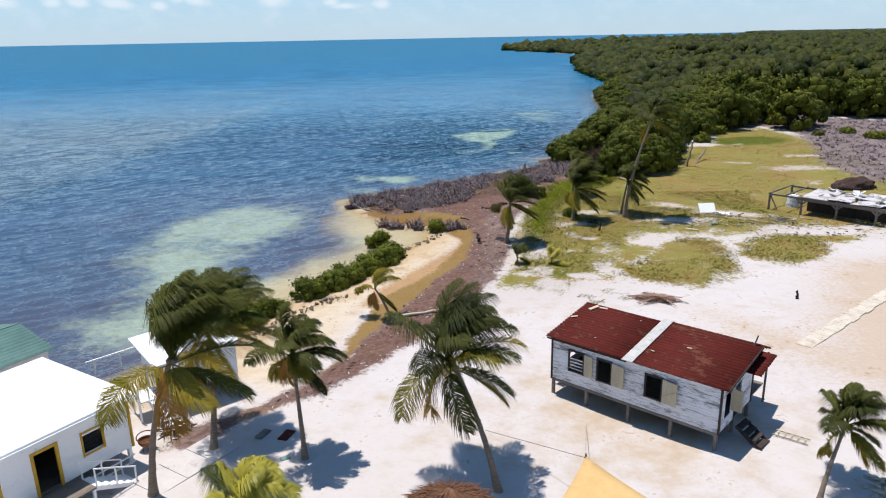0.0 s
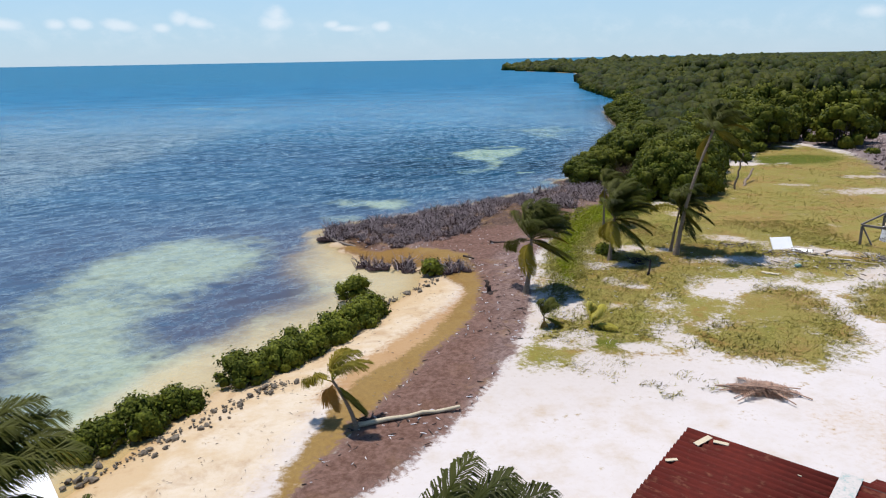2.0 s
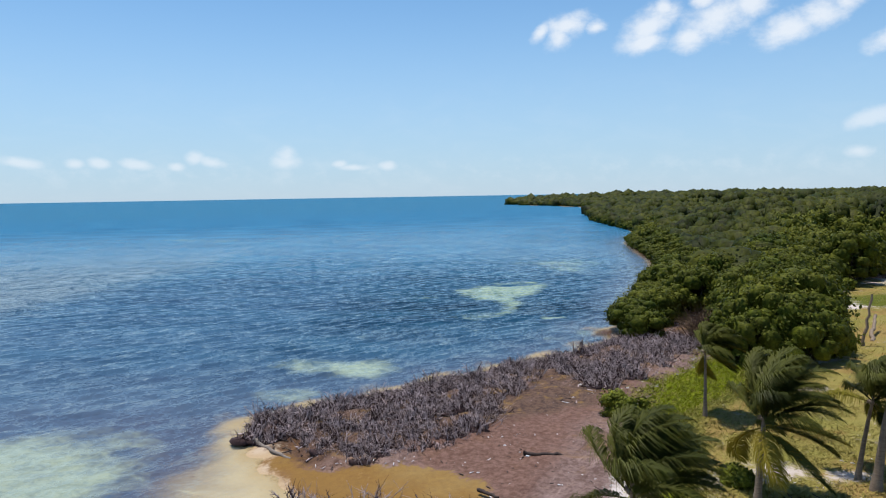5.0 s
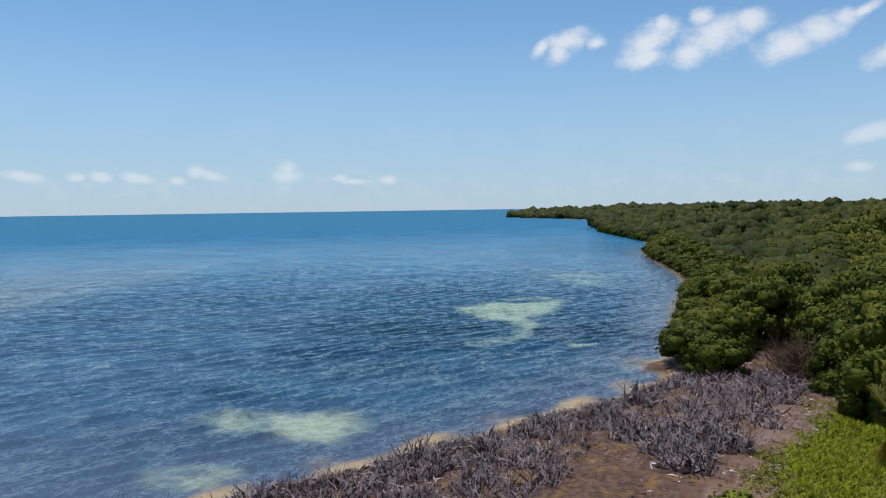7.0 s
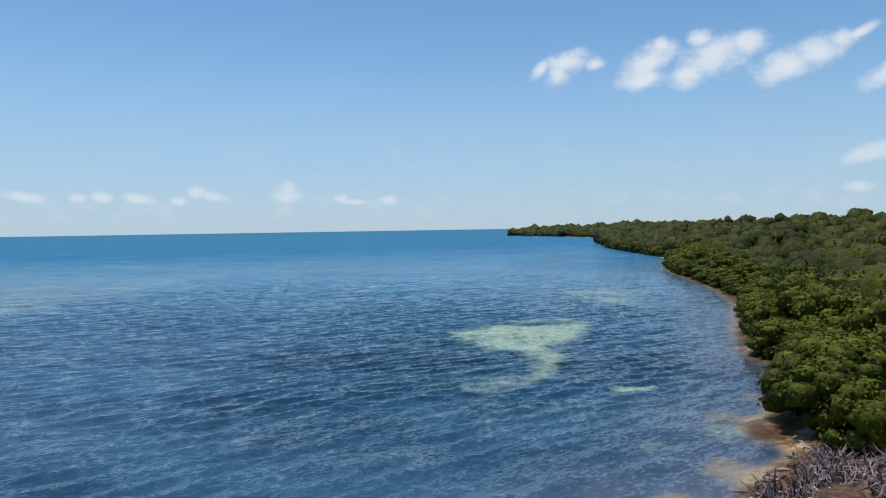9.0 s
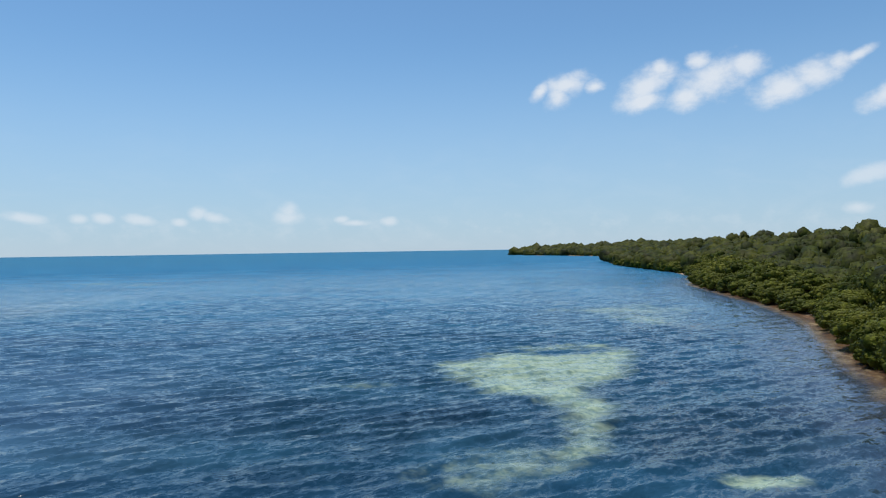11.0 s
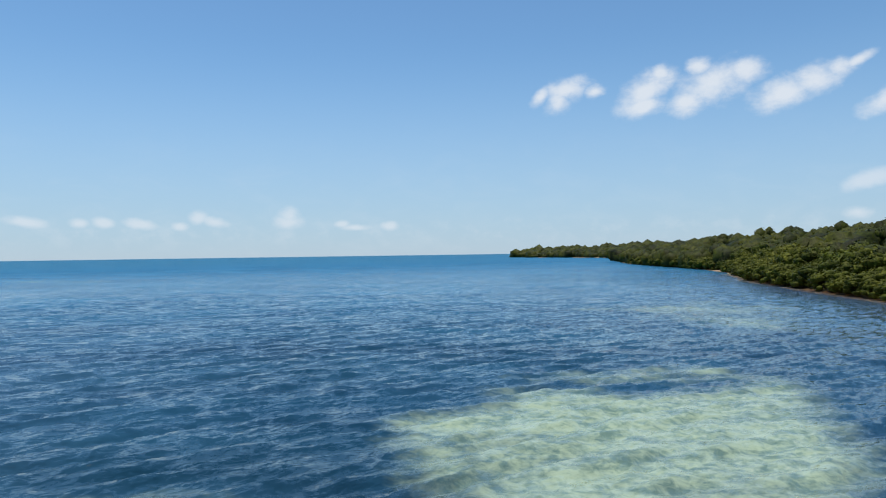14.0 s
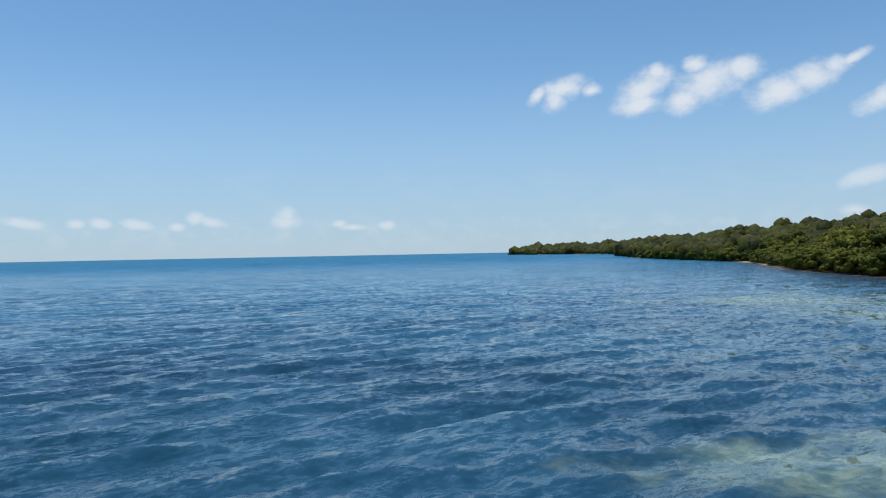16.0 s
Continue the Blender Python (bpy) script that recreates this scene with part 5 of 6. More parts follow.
def stairs(parent, m, run, rise, width, steps, mat, rail=True):
    s = part("stairs", boxed(0, 0, 0, 0.01, 0.01, 0.01), mat, parent)
    s.matrix_basis = m
    for k in range(steps):
        part("tread", boxed(run * (k + 0.5) / steps, width / 2, rise * (1 - (k + 0.5) / steps), run / steps + 0.03, width, 0.04), mat, s)
    for y in (0, width):
        part("stringer", beam(bmesh.new(), (0, y, rise - 0.1), (run, y, -0.05), 0.05, 0.2), mat, s)
        if rail:
            part("handrail", beam(bmesh.new(), (0, y, rise + 0.9), (run, y, 0.9), 0.06), mat, s)
            for q in (0.02, 0.5, 0.98):
                part("baluster", beam(bmesh.new(), (run * q, y, rise * (1 - q) - 0.05), (run * q, y, rise * (1 - q) + 0.9), 0.06), mat, s)
    return s

SHEET = mat_plain("stained_roof_sheet", srgb(204, 200, 198), srgb(176, 172, 170), 0.8, 0.7, 0.2, streak=srgb(118, 112, 108), amount=0.45, vary=0.3)


def red_roof_house():
    rng = np.random.default_rng(5)
    e = thing("stilt_house", 6.35, 38.1, 0.3, -38.7, "weathered white board house on stilts with rusty red roof", "house")
    L, D, f, t = 9.75, 4.4, 1.12, 3.6
    for y in (0.0, D / 2, D):
        for x in (0.1, 2.3, 4.9, 7.3, L - 0.1):
            part("stilt", boxed(x, y, f / 2 - 0.15, 0.17, 0.17, f + 0.3, None, 0.015), GREY_WOOD, e)
    for y in (0, D / 2, D):
        part("floor_beam", boxed(L / 2, y, f - 0.06, L, 0.12, 0.16), GREY_WOOD, e)
    part("floor", boxed(L / 2, D / 2, f + 0.05, L, D, 0.06), FLOOR_WOOD, e)
    front = [(1.12, 2.07, 1.95, 3.2), (2.92, 3.78, 1.92, 3.2), (5.78, 6.7, 1.92, 3.2)]
    wall_boards(e, L, f, t, front, WHITE_PEEL, pose(0, -0.02, 0), rng=rng)
    wall_boards(e, L, f, t, [(3, 4, 1.7, 2.9), (6, 6.9, 0.95, 2.9)], WHITE_PEEL, pose(0, D + 0.02, 0), rng=rng)
    wall_boards(e, D, f, t, [(1.9, 2.8, 1.0, 2.95), (0.6, 1.4, 1.7, 3.0)], WHITE_PEEL, pose(L, 0, 0, 0, 0, 90), rng=rng)
    wall_boards(e, D, f, t, [(1.5, 2.5, 1.7, 2.9)], WHITE_PEEL, pose(0, 0, 0, 0, 0, 90), rng=rng)
    for x, y in ((-0.02, -0.03), (L + 0.02, -0.03), (L + 0.02, D + 0.03), (-0.02, D + 0.03)):
        part("corner_board", boxed(x, y, (f + t) / 2, 0.1, 0.1, t - f + 0.1), DARK_WOOD, e)
    part("ceiling", boxed(L / 2, D / 2, t + 0.02, L - 0.1, D - 0.1, 0.03), DARK_ROOM, e)
    for k, (a, b, lo, hi) in enumerate(front):
        bm = bmesh.new()
        for cx in (a, b):
            box(bm, cx, -0.05, (lo + hi) / 2, 0.09, 0.1, hi - lo + 0.12)
        for cz in (lo, hi):
            box(bm, (a + b) / 2, -0.052, cz, b - a, 0.1, 0.09)
        w = part("window", bm, DARK_WOOD, e, "open unglazed window with a dark frame")
        if k == 0:
            for q in range(4):
                part("slat", boxed((a + b) / 2, -0.03, lo + 0.15 + q * 0.2, b - a, 0.03, 0.06), WHITE_PEEL, w)
        wd = (0.6, 0.8, 0.86)[k]
        part("shutter", boxed(wd / 2, 0, 0, wd, 0.035, hi - lo, pose(b + 0.05, -0.1, (lo + hi) / 2, 0, 0, -10)), CREAM_WOOD, w, "cream board shutter swung open")
        part("shutter_brace", beam(bmesh.new(), (b + 0.1, -0.15, lo + 0.3), (b + wd - 0.05, -0.27, hi - 0.5), 0.03, 0.05), CREAM_WOOD, w)
    part("side_shutter", boxed(L + 0.3, 1.45, 2.45, 0.55, 0.04, 1.2), CREAM_WOOD, e, "cream board shutter swung open")
    y0, y1, z0, z1 = -0.25, D + 0.1, t + 0.1, t + 0.78
    part("roof_sheet", corrugated(y0, y1, -0.4, 4.6, z0, z1, RED_IRON), None, e)
    part("roof_sheet", corrugated(y0 - 0.05, y1 + 0.05, 4.9, L + 0.4, z0, z1 + 0.02, RED_IRON), None, e)
    slope = math.degrees(math.atan2(z1 - z0, y1 - y0))
    part("roof_patch", boxed(0, 0, 0, 0.6, y1 - y0 + 0.3, 0.04, pose(4.8, (y0 + y1) / 2, (z0 + z1) / 2 + 0.07, slope)), TEAL_STAIN, e, "white patch strip with faded teal stain across the roof")
    for y, z in ((0.0, t + 0.04), (D, t + 0.7)):
        part("wall_plate", boxed(L / 2, y, z, L + 0.3, 0.1, 0.12), DARK_WOOD, e)
    part("fascia", boxed(2.2, -0.2, z0 - 0.08, 5.0, 0.03, 0.1), DARK_WOOD, e)
    part("barge_board", beam(bmesh.new(), (L + 0.42, y0, z0 + 0.02), (L + 0.42, y1, z1 + 0.02), 0.04, 0.14), DARK_WOOD, e)
    for x in (0.0, L):
        bm = bmesh.new()
        ring = [[bm.verts.new((x + dx, y, z)) for y, z in ((0.02, t), (D, t), (D, t + 0.6), (0.02, t + 0.03))] for dx in (-0.02, 0.02)]
        for q in ring:
            bm.faces.new(q)
        for a in range(4):
            b = (a + 1) % 4
            bm.faces.new((ring[0][a], ring[0][b], ring[1][b], ring[1][a]))
        bmesh.ops.recalc_face_normals(bm, faces=bm.faces)
        part("gable_board", bm, WHITE_PEEL, e)
    part("porch_roof", corrugated(D + 0.15, D + 2.2, 5.2, L + 0.2, z1 - 0.06, t - 0.1, RED_IRON), None, e, "rusty lean-to porch roof behind the house")
    part("side_roof", corrugated(2.6, D + 0.6, L + 0.1, L + 0.95, t - 0.05, t + 0.25, RED_IRON), None, e, "rusty strip of roof over the side stairs")
    for x in (5.4, 7.6, L + 0.1):
        part("porch_post", boxed(x, D + 2.1, (t - 0.45) / 2, 0.1, 0.1, t - 0.25), GREY_WOOD, e)
    part("porch_floor", boxed(7.5, D + 1.3, f, 4.3, 2.4, 0.08), GREY_WOOD, e)
    stairs(e, pose(L + 0.35, 1.5, 0, 0, 0, -5), 1.7, f, 1.0, 5, DARK_WOOD, False)
    for x, y, a, s in ((0.9, 4.1, 10, 0.5), (-0.1, 2.4, 40, 0.4), (0.35, 3.9, 70, 0.7), (7.0, 2.4, 15, 0.25), (5.5, 1.2, 0, 0.22), (2.2, 0.9, 30, 0.12), (3.5, 3.8, 0, 0.12)):
        zz = z0 + (y - y0) / (y1 - y0) * (z1 - z0) + 0.06
        part("loose_board", boxed(0, 0, 0, s, s * 0.3, 0.03, pose(x, y, zz, slope) @ pose(0, 0, 0, 0, 0, a)), CREAM_WOOD, e)
    part("broken_post", beam(bmesh.new(), (L - 0.1, D, z1 - 0.1), (L + 0.05, D + 0.1, z1 + 0.55), 0.06), GREY_WOOD, e)
    for z in (1.05, 1.55, 2.0):
        part("side_rail", beam(bmesh.new(), (-0.5, 1.0, z), (-0.5, 3.6, z), 0.06), GREY_WOOD, e)
    for y in (1.0, 2.3, 3.6):
        part("side_rail_post", boxed(-0.5, y, 1.0, 0.08, 0.08, 2.1), GREY_WOOD, e)
    part("side_deck", boxed(-0.28, 2.3, f - 0.02, 0.5, 2.7, 0.06), GREY_WOOD, e)


def white_cabin():
    rng = np.random.default_rng(6)
    e = thing("cabin", -15.1, 30.2, 0.5, 61, "white painted stilt cabin with yellow window trim", "house")
    L, D, f, t = 9.5, 7.2, 1.0, 3.7
    for x in np.linspace(-L + 0.1, -0.1, 4):
        for y in (0.1, D / 2, D - 0.1):
            part("stilt", boxed(x, y, f / 2 - 0.15, 0.18, 0.18, f + 0.3, None, 0.015), WHITE_CLEAN, e)
    holes = [(L - 8.0 + 0.9, L - 7.0 + 0.9, 1.75, 2.9), (L - 4.65, L - 3.55, 1.05, 3.1), (L - 2.4, L - 1.35, 1.8, 2.95)]
    wall_boards(e, L, f, t, holes, WHITE_CLEAN, pose(-L, 0, 0), 0.3, 0.06, rng=rng, joint=0.003)
    wall_boards(e, D, f, t, [], WHITE_CLEAN, pose(0, 0, 0, 0, 0, 90), 0.3, 0.06, rng=rng, joint=0.003)
    wall_boards(e, D, f, t, [], WHITE_CLEAN, pose(-L, 0, 0, 0, 0, 90), 0.3, 0.06, rng=rng, joint=0.003)
    wall_boards(e, L, f, t, [], WHITE_CLEAN, pose(-L, D, 0), 0.3, 0.06, rng=rng, joint=0.003)
    part("floor", boxed(-L / 2, D / 2, f + 0.05, L, D, 0.1), FLOOR_WOOD, e)
    part("ceiling", boxed(-L / 2, D / 2, t - 0.02, L - 0.1, D - 0.1, 0.04), WHITE_CLEAN, e)
    m = pose(-L, 0, 0)
    for a, b, lo, hi in (holes[0], holes[2]):
        lattice_window(e, a, b, lo, hi, m, YELLOW_TRIM, 7, slat_mat=BLUE_GLASS)
    a, b, lo, hi = holes[1]
    bm = bmesh.new()
    for cx in (a, b):
        box(bm, cx, -0.03, (lo + hi) / 2, 0.13, 0.12, hi - lo + 0.13)
    box(bm, (a + b) / 2, -0.032, hi, b - a, 0.12, 0.13)
    d = part("door_frame", bm, YELLOW_TRIM, e, "yellow frame round an open doorway")
    d.matrix_basis = m
    part("door_leaf", boxed(a + 0.1, 0.45, (lo + hi) / 2, 0.04, 0.85, hi - lo - 0.05), DARK_WOOD, d)
    bm = boxed(-L / 2, D / 2, t + 0.14, L + 0.7, D + 0.8, 0.16, None, 0.02)
    part("roof", bm, WHITE_ROOF, e, "flat white coated roof")
    part("gutter", boxed(-L / 2, -0.44, t + 0.05, L + 0.7, 0.06, 0.1), WHITE_CLEAN, e)
    part("corner_trim", boxed(0.04, -0.04, (f + t) / 2, 0.12, 0.12, t - f - 0.04), YELLOW_TRIM, e)
    lz = f
    part("landing", boxed(-4.2, -0.8, lz - 0.05, 2.6, 1.5, 0.08), GREY_WOOD, e)
    for x in (-5.4, -3.0):
        part("landing_post", boxed(x, -1.45, lz / 2 - 0.1, 0.12, 0.12, lz + 0.1), WHITE_CLEAN, e)
    stairs(e, pose(-2.9, -1.5, 0), 2.0, lz, 1.1, 6, WHITE_CLEAN)
    for z in (0.35, 0.7):
        part("porch_rail", beam(bmesh.new(), (-2.6, -0.25, z), (-0.1, -0.25, z), 0.06), WHITE_CLEAN, e)


def green_roof_house():
    e = thing("green_roof_house", -22.8, 36.4, 0.4, 61, "white beach house with a faded green iron roof", "house")
    rng = np.random.default_rng(8)
    for y0, x0, w, d in ((0, -9, 9, 6),):
        for p, q in (((x0, 0), 0), ((x0, d), 0)):
            wall_boards(e, w, 1.0, 3.4, [], WHITE_CLEAN, pose(p[0], p[1], 0), 0.4, 0.06, rng=rng, joint=0.003)
        for x in (x0, 0):
            wall_boards(e, d, 1.0, 3.4, [], WHITE_CLEAN, pose(x, 0, 0, 0, 0, 90), 0.4, 0.06, rng=rng, joint=0.003)
        for x in (x0 + 0.1, x0 / 2, -0.1):
            for y in (0.1, d - 0.1):
                part("stilt", boxed(x, y, 0.4, 0.2, 0.2, 1.2), WHITE_CLEAN, e)
    part("floor", boxed(-4.5, 3, 1.0, 9, 6, 0.1), FLOOR_WOOD, e)
    part("roof_sheet", corrugated(-0.4, 3.0, -9.4, 0.3, 3.45, 4.3, GREEN_IRON, 0.3), None, e)
    part("roof_sheet", corrugated(3.0, 6.4, -9.4, 0.3, 4.3, 3.45, GREEN_IRON, 0.3), None, e)


def beach_hut():
    e = thing("beach_hut", -15.4, 34.9, 0.5, 41, "small white stilt hut with yellow door trim and stairs", "house")
    rng = np.random.default_rng(9)
    L, D, f, t = 4.2, 4.2, 1.2, 3.15
    for x in (0.1, L / 2, L - 0.1):
        for y in (0.1, D - 0.1):
            part("stilt", boxed(x, y, f / 2 - 0.15, 0.18, 0.18, f + 0.3), WHITE_CLEAN, e)
    wall_boards(e, L, f, t, [], WHITE_CLEAN, pose(0, 0, 0), 0.3, 0.06, rng=rng, joint=0.003)
    wall_boards(e, L, f, t, [], WHITE_CLEAN, pose(0, D, 0), 0.3, 0.06, rng=rng, joint=0.003)
    wall_boards(e, D, f, t, [(0.3, 1.3, 1.25, 3.2)], WHITE_CLEAN, pose(0, 0, 0, 0, 0, 90), 0.3, 0.06, rng=rng, joint=0.003)
    wall_boards(e, D, f, t, [], WHITE_CLEAN, pose(L, 0, 0, 0, 0, 90), 0.3, 0.06, rng=rng, joint=0.003)
    part("floor", boxed(L / 2, D / 2, f + 0.03, L, D, 0.08), FLOOR_WOOD, e)
    part("roof", boxed(L / 2, D / 2, t + 0.1, L + 0.7, D + 0.8, 0.14, pose(0, 0, 0, 0, -3, 0), 0.02), WHITE_ROOF, e, "flat white roof")
    part("corner_trim", boxed(-0.04, -0.05, (f + t) / 2, 0.14, 0.14, t - f - 0.05), YELLOW_TRIM, e)
    for y in (0.3, 1.3):
        part("door_trim", boxed(-0.05, y, 2.2, 0.1, 0.1, 2.0), YELLOW_TRIM, e)
    part("landing", boxed(-0.75, 0.8, f, 1.4, 1.5, 0.08), WHITE_CLEAN, e)
    stairs(e, pose(-0.9, 0.0, 0, 0, 0, -83), 2.6, f, 1.0, 8, WHITE_CLEAN)
    for y in (0.1, 1.5):
        part("landing_post", boxed(-1.4, y, 1.0, 0.1, 0.1, 2.2), WHITE_CLEAN, e)
    part("landing_rail", beam(bmesh.new(), (-1.4, 0.1, 2.05), (-1.4, 1.5, 2.05), 0.07), WHITE_CLEAN, e)


def ruin():
    """A storm-wrecked dock shelter: bare posts and beams, broken white roof sheets, rubbish beneath."""
    rng = np.random.default_rng(14)
    e = thing("ruined_shelter", 35.6, 82.2, 0.6, -45, "storm-wrecked timber shelter with broken white roof sheets", "ruin")
    L, D, h = 17.0, 6.0, 1.75
    for x in (0, 3.6, 7.3, 11.2, 15.0):
        for y in (0, D):
            part("post", boxed(x, y, h / 2 - 0.1, 0.2, 0.2, h + 0.2, None, 0.02), GREY_WOOD, e)
    for y in (0, D):
        part("beam", boxed(L / 2, y, h + 0.08, L, 0.2, 0.2), GREY_WOOD, e)
    for x in (0, 1.8, 3.6, 5.4, 7.3, 9.2, 11.2, 13, 15):
        part("rafter", boxed(x, D / 2, h + 0.2, 0.12, D + 0.6, 0.14), GREY_WOOD, e)
    for x0, x1, y0, y1, tl in ((3.5, 6.2, -0.3, 4.9, 1), (6.3, 8.6, -0.2, 5.5, -2), (8.7, 10.4, 1.0, 6.0, 2), (8.6, 11.6, -0.4, 0.9, -3), (10.6, 13.0, 1.2, 5.4, 3), (13.2, 16.4, -0.2, 5.8, -1)):
        part("roof_panel", boxed(0, 0, 0, x1 - x0, y1 - y0, 0.05, pose((x0 + x1) / 2, (y0 + y1) / 2, h + 0.34, tl, tl * 0.7, rng.uniform(-3, 3))), SHEET, e)
    for k in range(46):
        m = pose(16.2 - 11.5 * rng.random() ** 1.5, rng.uniform(0, 6), h + rng.uniform(0.4, 0.62), rng.uniform(-22, 22), rng.uniform(-22, 22), rng.uniform(0, 180))
        part("broken_sheet", boxed(0, 0, 0, rng.uniform(0.4, 1.7), rng.uniform(0.1, 0.7), 0.04, m), (SHEET, WHITE_PEEL, GREY_WOOD)[k % 3], e)
    part("back_wall", boxed(9.6, 2.2, h / 2, 12.4, 0.08, h), DARK_WOOD, e, "dark board wall under the broken roof")
    part("fascia", boxed(9.8, -0.13, h + 0.02, 13.2, 0.05, 0.36), GREY_WOOD, e)
    for x in (3.6, 7.3, 11.2, 15.0):
        for sg in (-1, 1):
            part("bracket", beam(bmesh.new(), (x, 0, h - 0.6), (x + sg * 0.65, 0, h), 0.14, 0.16), GREY_WOOD, e)
    for x, y, z in ((0.9, 0.2, 0.3), (0.9, 5.8, 0.3)):
        part("brace", beam(bmesh.new(), (0, y, h - 0.1), (x, y, 0.1), 0.12), GREY_WOOD, e)


def heap(x, y, rx, ry, n, seed, mat, name, label, cat, length=(0.6, 1.6), w=(0.02, 0.05), z=0.5, lift=0.5):
    """A pile of sticks or boards as one thing."""
    rng = np.random.default_rng(seed)
    out = []
    for k in range(n):
        a, q = rng.uniform(0, 6.28), math.sqrt(rng.random())
        c = np.array([rx * q * math.cos(a), ry * q * math.sin(a), lift * (1 - q) * rng.random() + 0.05])
        d = np.array([math.cos(b := rng.uniform(0, 3.14)), math.sin(b), rng.normal(scale=0.18)]) * rng.uniform(*length) / 2
        r = rng.uniform(*w)
        out.append(tube([c - d, c + rng.normal(scale=0.05, size=3), c + d], [r, r * 0.9, r * 0.4], 5))
    ob = new(name, mesh_from(name, *joined(out), mat))
    ob.matrix_basis = pose(x, y, z)
    return tagged(ob, label, cat, kind="stuff")


def log(a, b, r, seed, label, mat=None):
    rng = np.random.default_rng(seed)
    a, b = np.array(a, float), np.array(b, float)
    t = np.linspace(0, 1, 9)[:, None]
    pts = (b - a) * t + rng.normal(scale=r * 0.3, size=(9, 3)) + np.array([0, 0, 0.0])
    ob = new("log", mesh_from("log", *tube(pts, r * (1 - 0.35 * t[:, 0]), 8, 0.05, rng), mat or BARK, True))
    ob.matrix_basis = pose(*a)
    return tagged(ob, label, "log")


red_roof_house()
white_cabin()
green_roof_house()
beach_hut()
ruin()

# ---- loose things ----
DRY_FROND = mat_plain("dry_brown_fronds", srgb(178, 148, 128), srgb(132, 104, 90), 4, 0.95, 0.4, vary=0.3)
pile = thing("brush_pile", 15.9, 53.0, 0.6, 0, "pile of dry brown palm fronds lying on sand", "brush")
rng = np.random.default_rng(91)
for k in range(8):
    az = radians(-12 + rng.uniform(-70, 70) + (180 if k % 3 == 0 else 0))
    start = (-2.4 * math.cos(az) + rng.uniform(-0.5, 0.5), -2.2 * math.sin(az) + rng.uniform(-0.6, 0.6), 0.06 + 0.025 * k)
    part("dry_frond", frond_mesh(start, az, radians(rng.uniform(2, 12)), 3.6, rng, 0.0, 0.22, DRY_FROND, 0.45, 80), None, pile)
heap(29.0, 79.6, 3.4, 1.0, 60, 92, GREY_WOOD, "driftwood_pile", "scattered grey boards and driftwood", "debris", (0.8, 2.2), (0.03, 0.07), lift=0.3)
heap(14.6, 77.0, 1.6, 0.7, 30, 93, DARK_WOOD, "driftwood_pile", "dark wrecked boards lying beside a palm", "debris", (0.8, 2.0), (0.03, 0.08), lift=0.35)
heap(35.2, 77.2, 2.0, 1.1, 44, 94, GREY_WOOD, "driftwood_pile", "heap of grey boards before the ruined shelter", "debris", (0.8, 2.0), (0.03, 0.07), lift=0.35)
heap(25.0, 82.0, 3.0, 0.8, 34, 95, GREY_WOOD, "driftwood_pile", "line of grey broken branches on sand", "debris", (0.6, 1.8), (0.02, 0.06), lift=0.25)
heap(-2.8, 49.8, 1.8, 0.8, 24, 96, DARK_WOOD, "root_pile", "dark tangled roots and boards beside a fallen palm trunk", "debris", (0.6, 1.8), (0.03, 0.06), lift=0.4)
log((-4.4, 48.8, 0.74), (0.4, 50.6, 0.77), 0.13, 101, "fallen bleached palm trunk lying on the wrack", CREAM_WOOD)
log((-13.4, 86.4, 0.22), (-10.6, 83.6, 0.2), 0.13, 102, "bleached driftwood log at the water's edge", GREY_WOOD)
log((2.3, 83.3, 0.75), (4.4, 83.0, 0.75), 0.12, 103, "dark driftwood log on the wrack", DARK_WOOD)
log((-0.1, 78.6, 0.7), (0.8, 77.6, 0.72), 0.1, 104, "short dark driftwood piece on the wrack", DARK_WOOD)
log((2.1, 68.7, 0.62), (3.9, 69.6, 0.68), 0.09, 105, "thin dark branch lying on the wrack", DARK_WOOD)
log((29.4, 78.6, 0.62), (34.0, 75.8, 0.64), 0.09, 106, "long pale pole lying in the grass", CREAM_WOOD)
log((35.7, 112.0, 0.55), (38.6, 116.8, 2.2), 0.2, 107, "broken leaning palm trunk in the field")
log((33.9, 110.0, 0.4), (34.8, 110.4, 5.2), 0.14, 108, "bare dead palm trunk standing in the field")
log((14.7, 73.0, 0.5), (14.8, 73.0, 1.9), 0.11, 109, "short dark wooden post standing in grass", DARK_WOOD)
log((26.7, 53.1, 0.5), (26.7, 53.1, 1.2), 0.12, 110, "short dark stump standing in bare sand", DARK_WOOD)
log((2.2, 68.4, 0.45), (1.9, 68.8, 1.5), 0.2, 111, "dark broken stump on the wrack", DARK_WOOD)


def flat_thing(name, x, y, z, sx, sy, sz, rz, mat, label, cat, rx=0.0, ry=0.0):
    ob = new(name, bm_mesh(name, boxed(0, 0, 0, sx, sy, sz, None, min(sx, sy, sz) * 0.2), mat))
    ob.matrix_basis = pose(x, y, z, rx, ry, rz)
    return tagged(ob, label, cat)


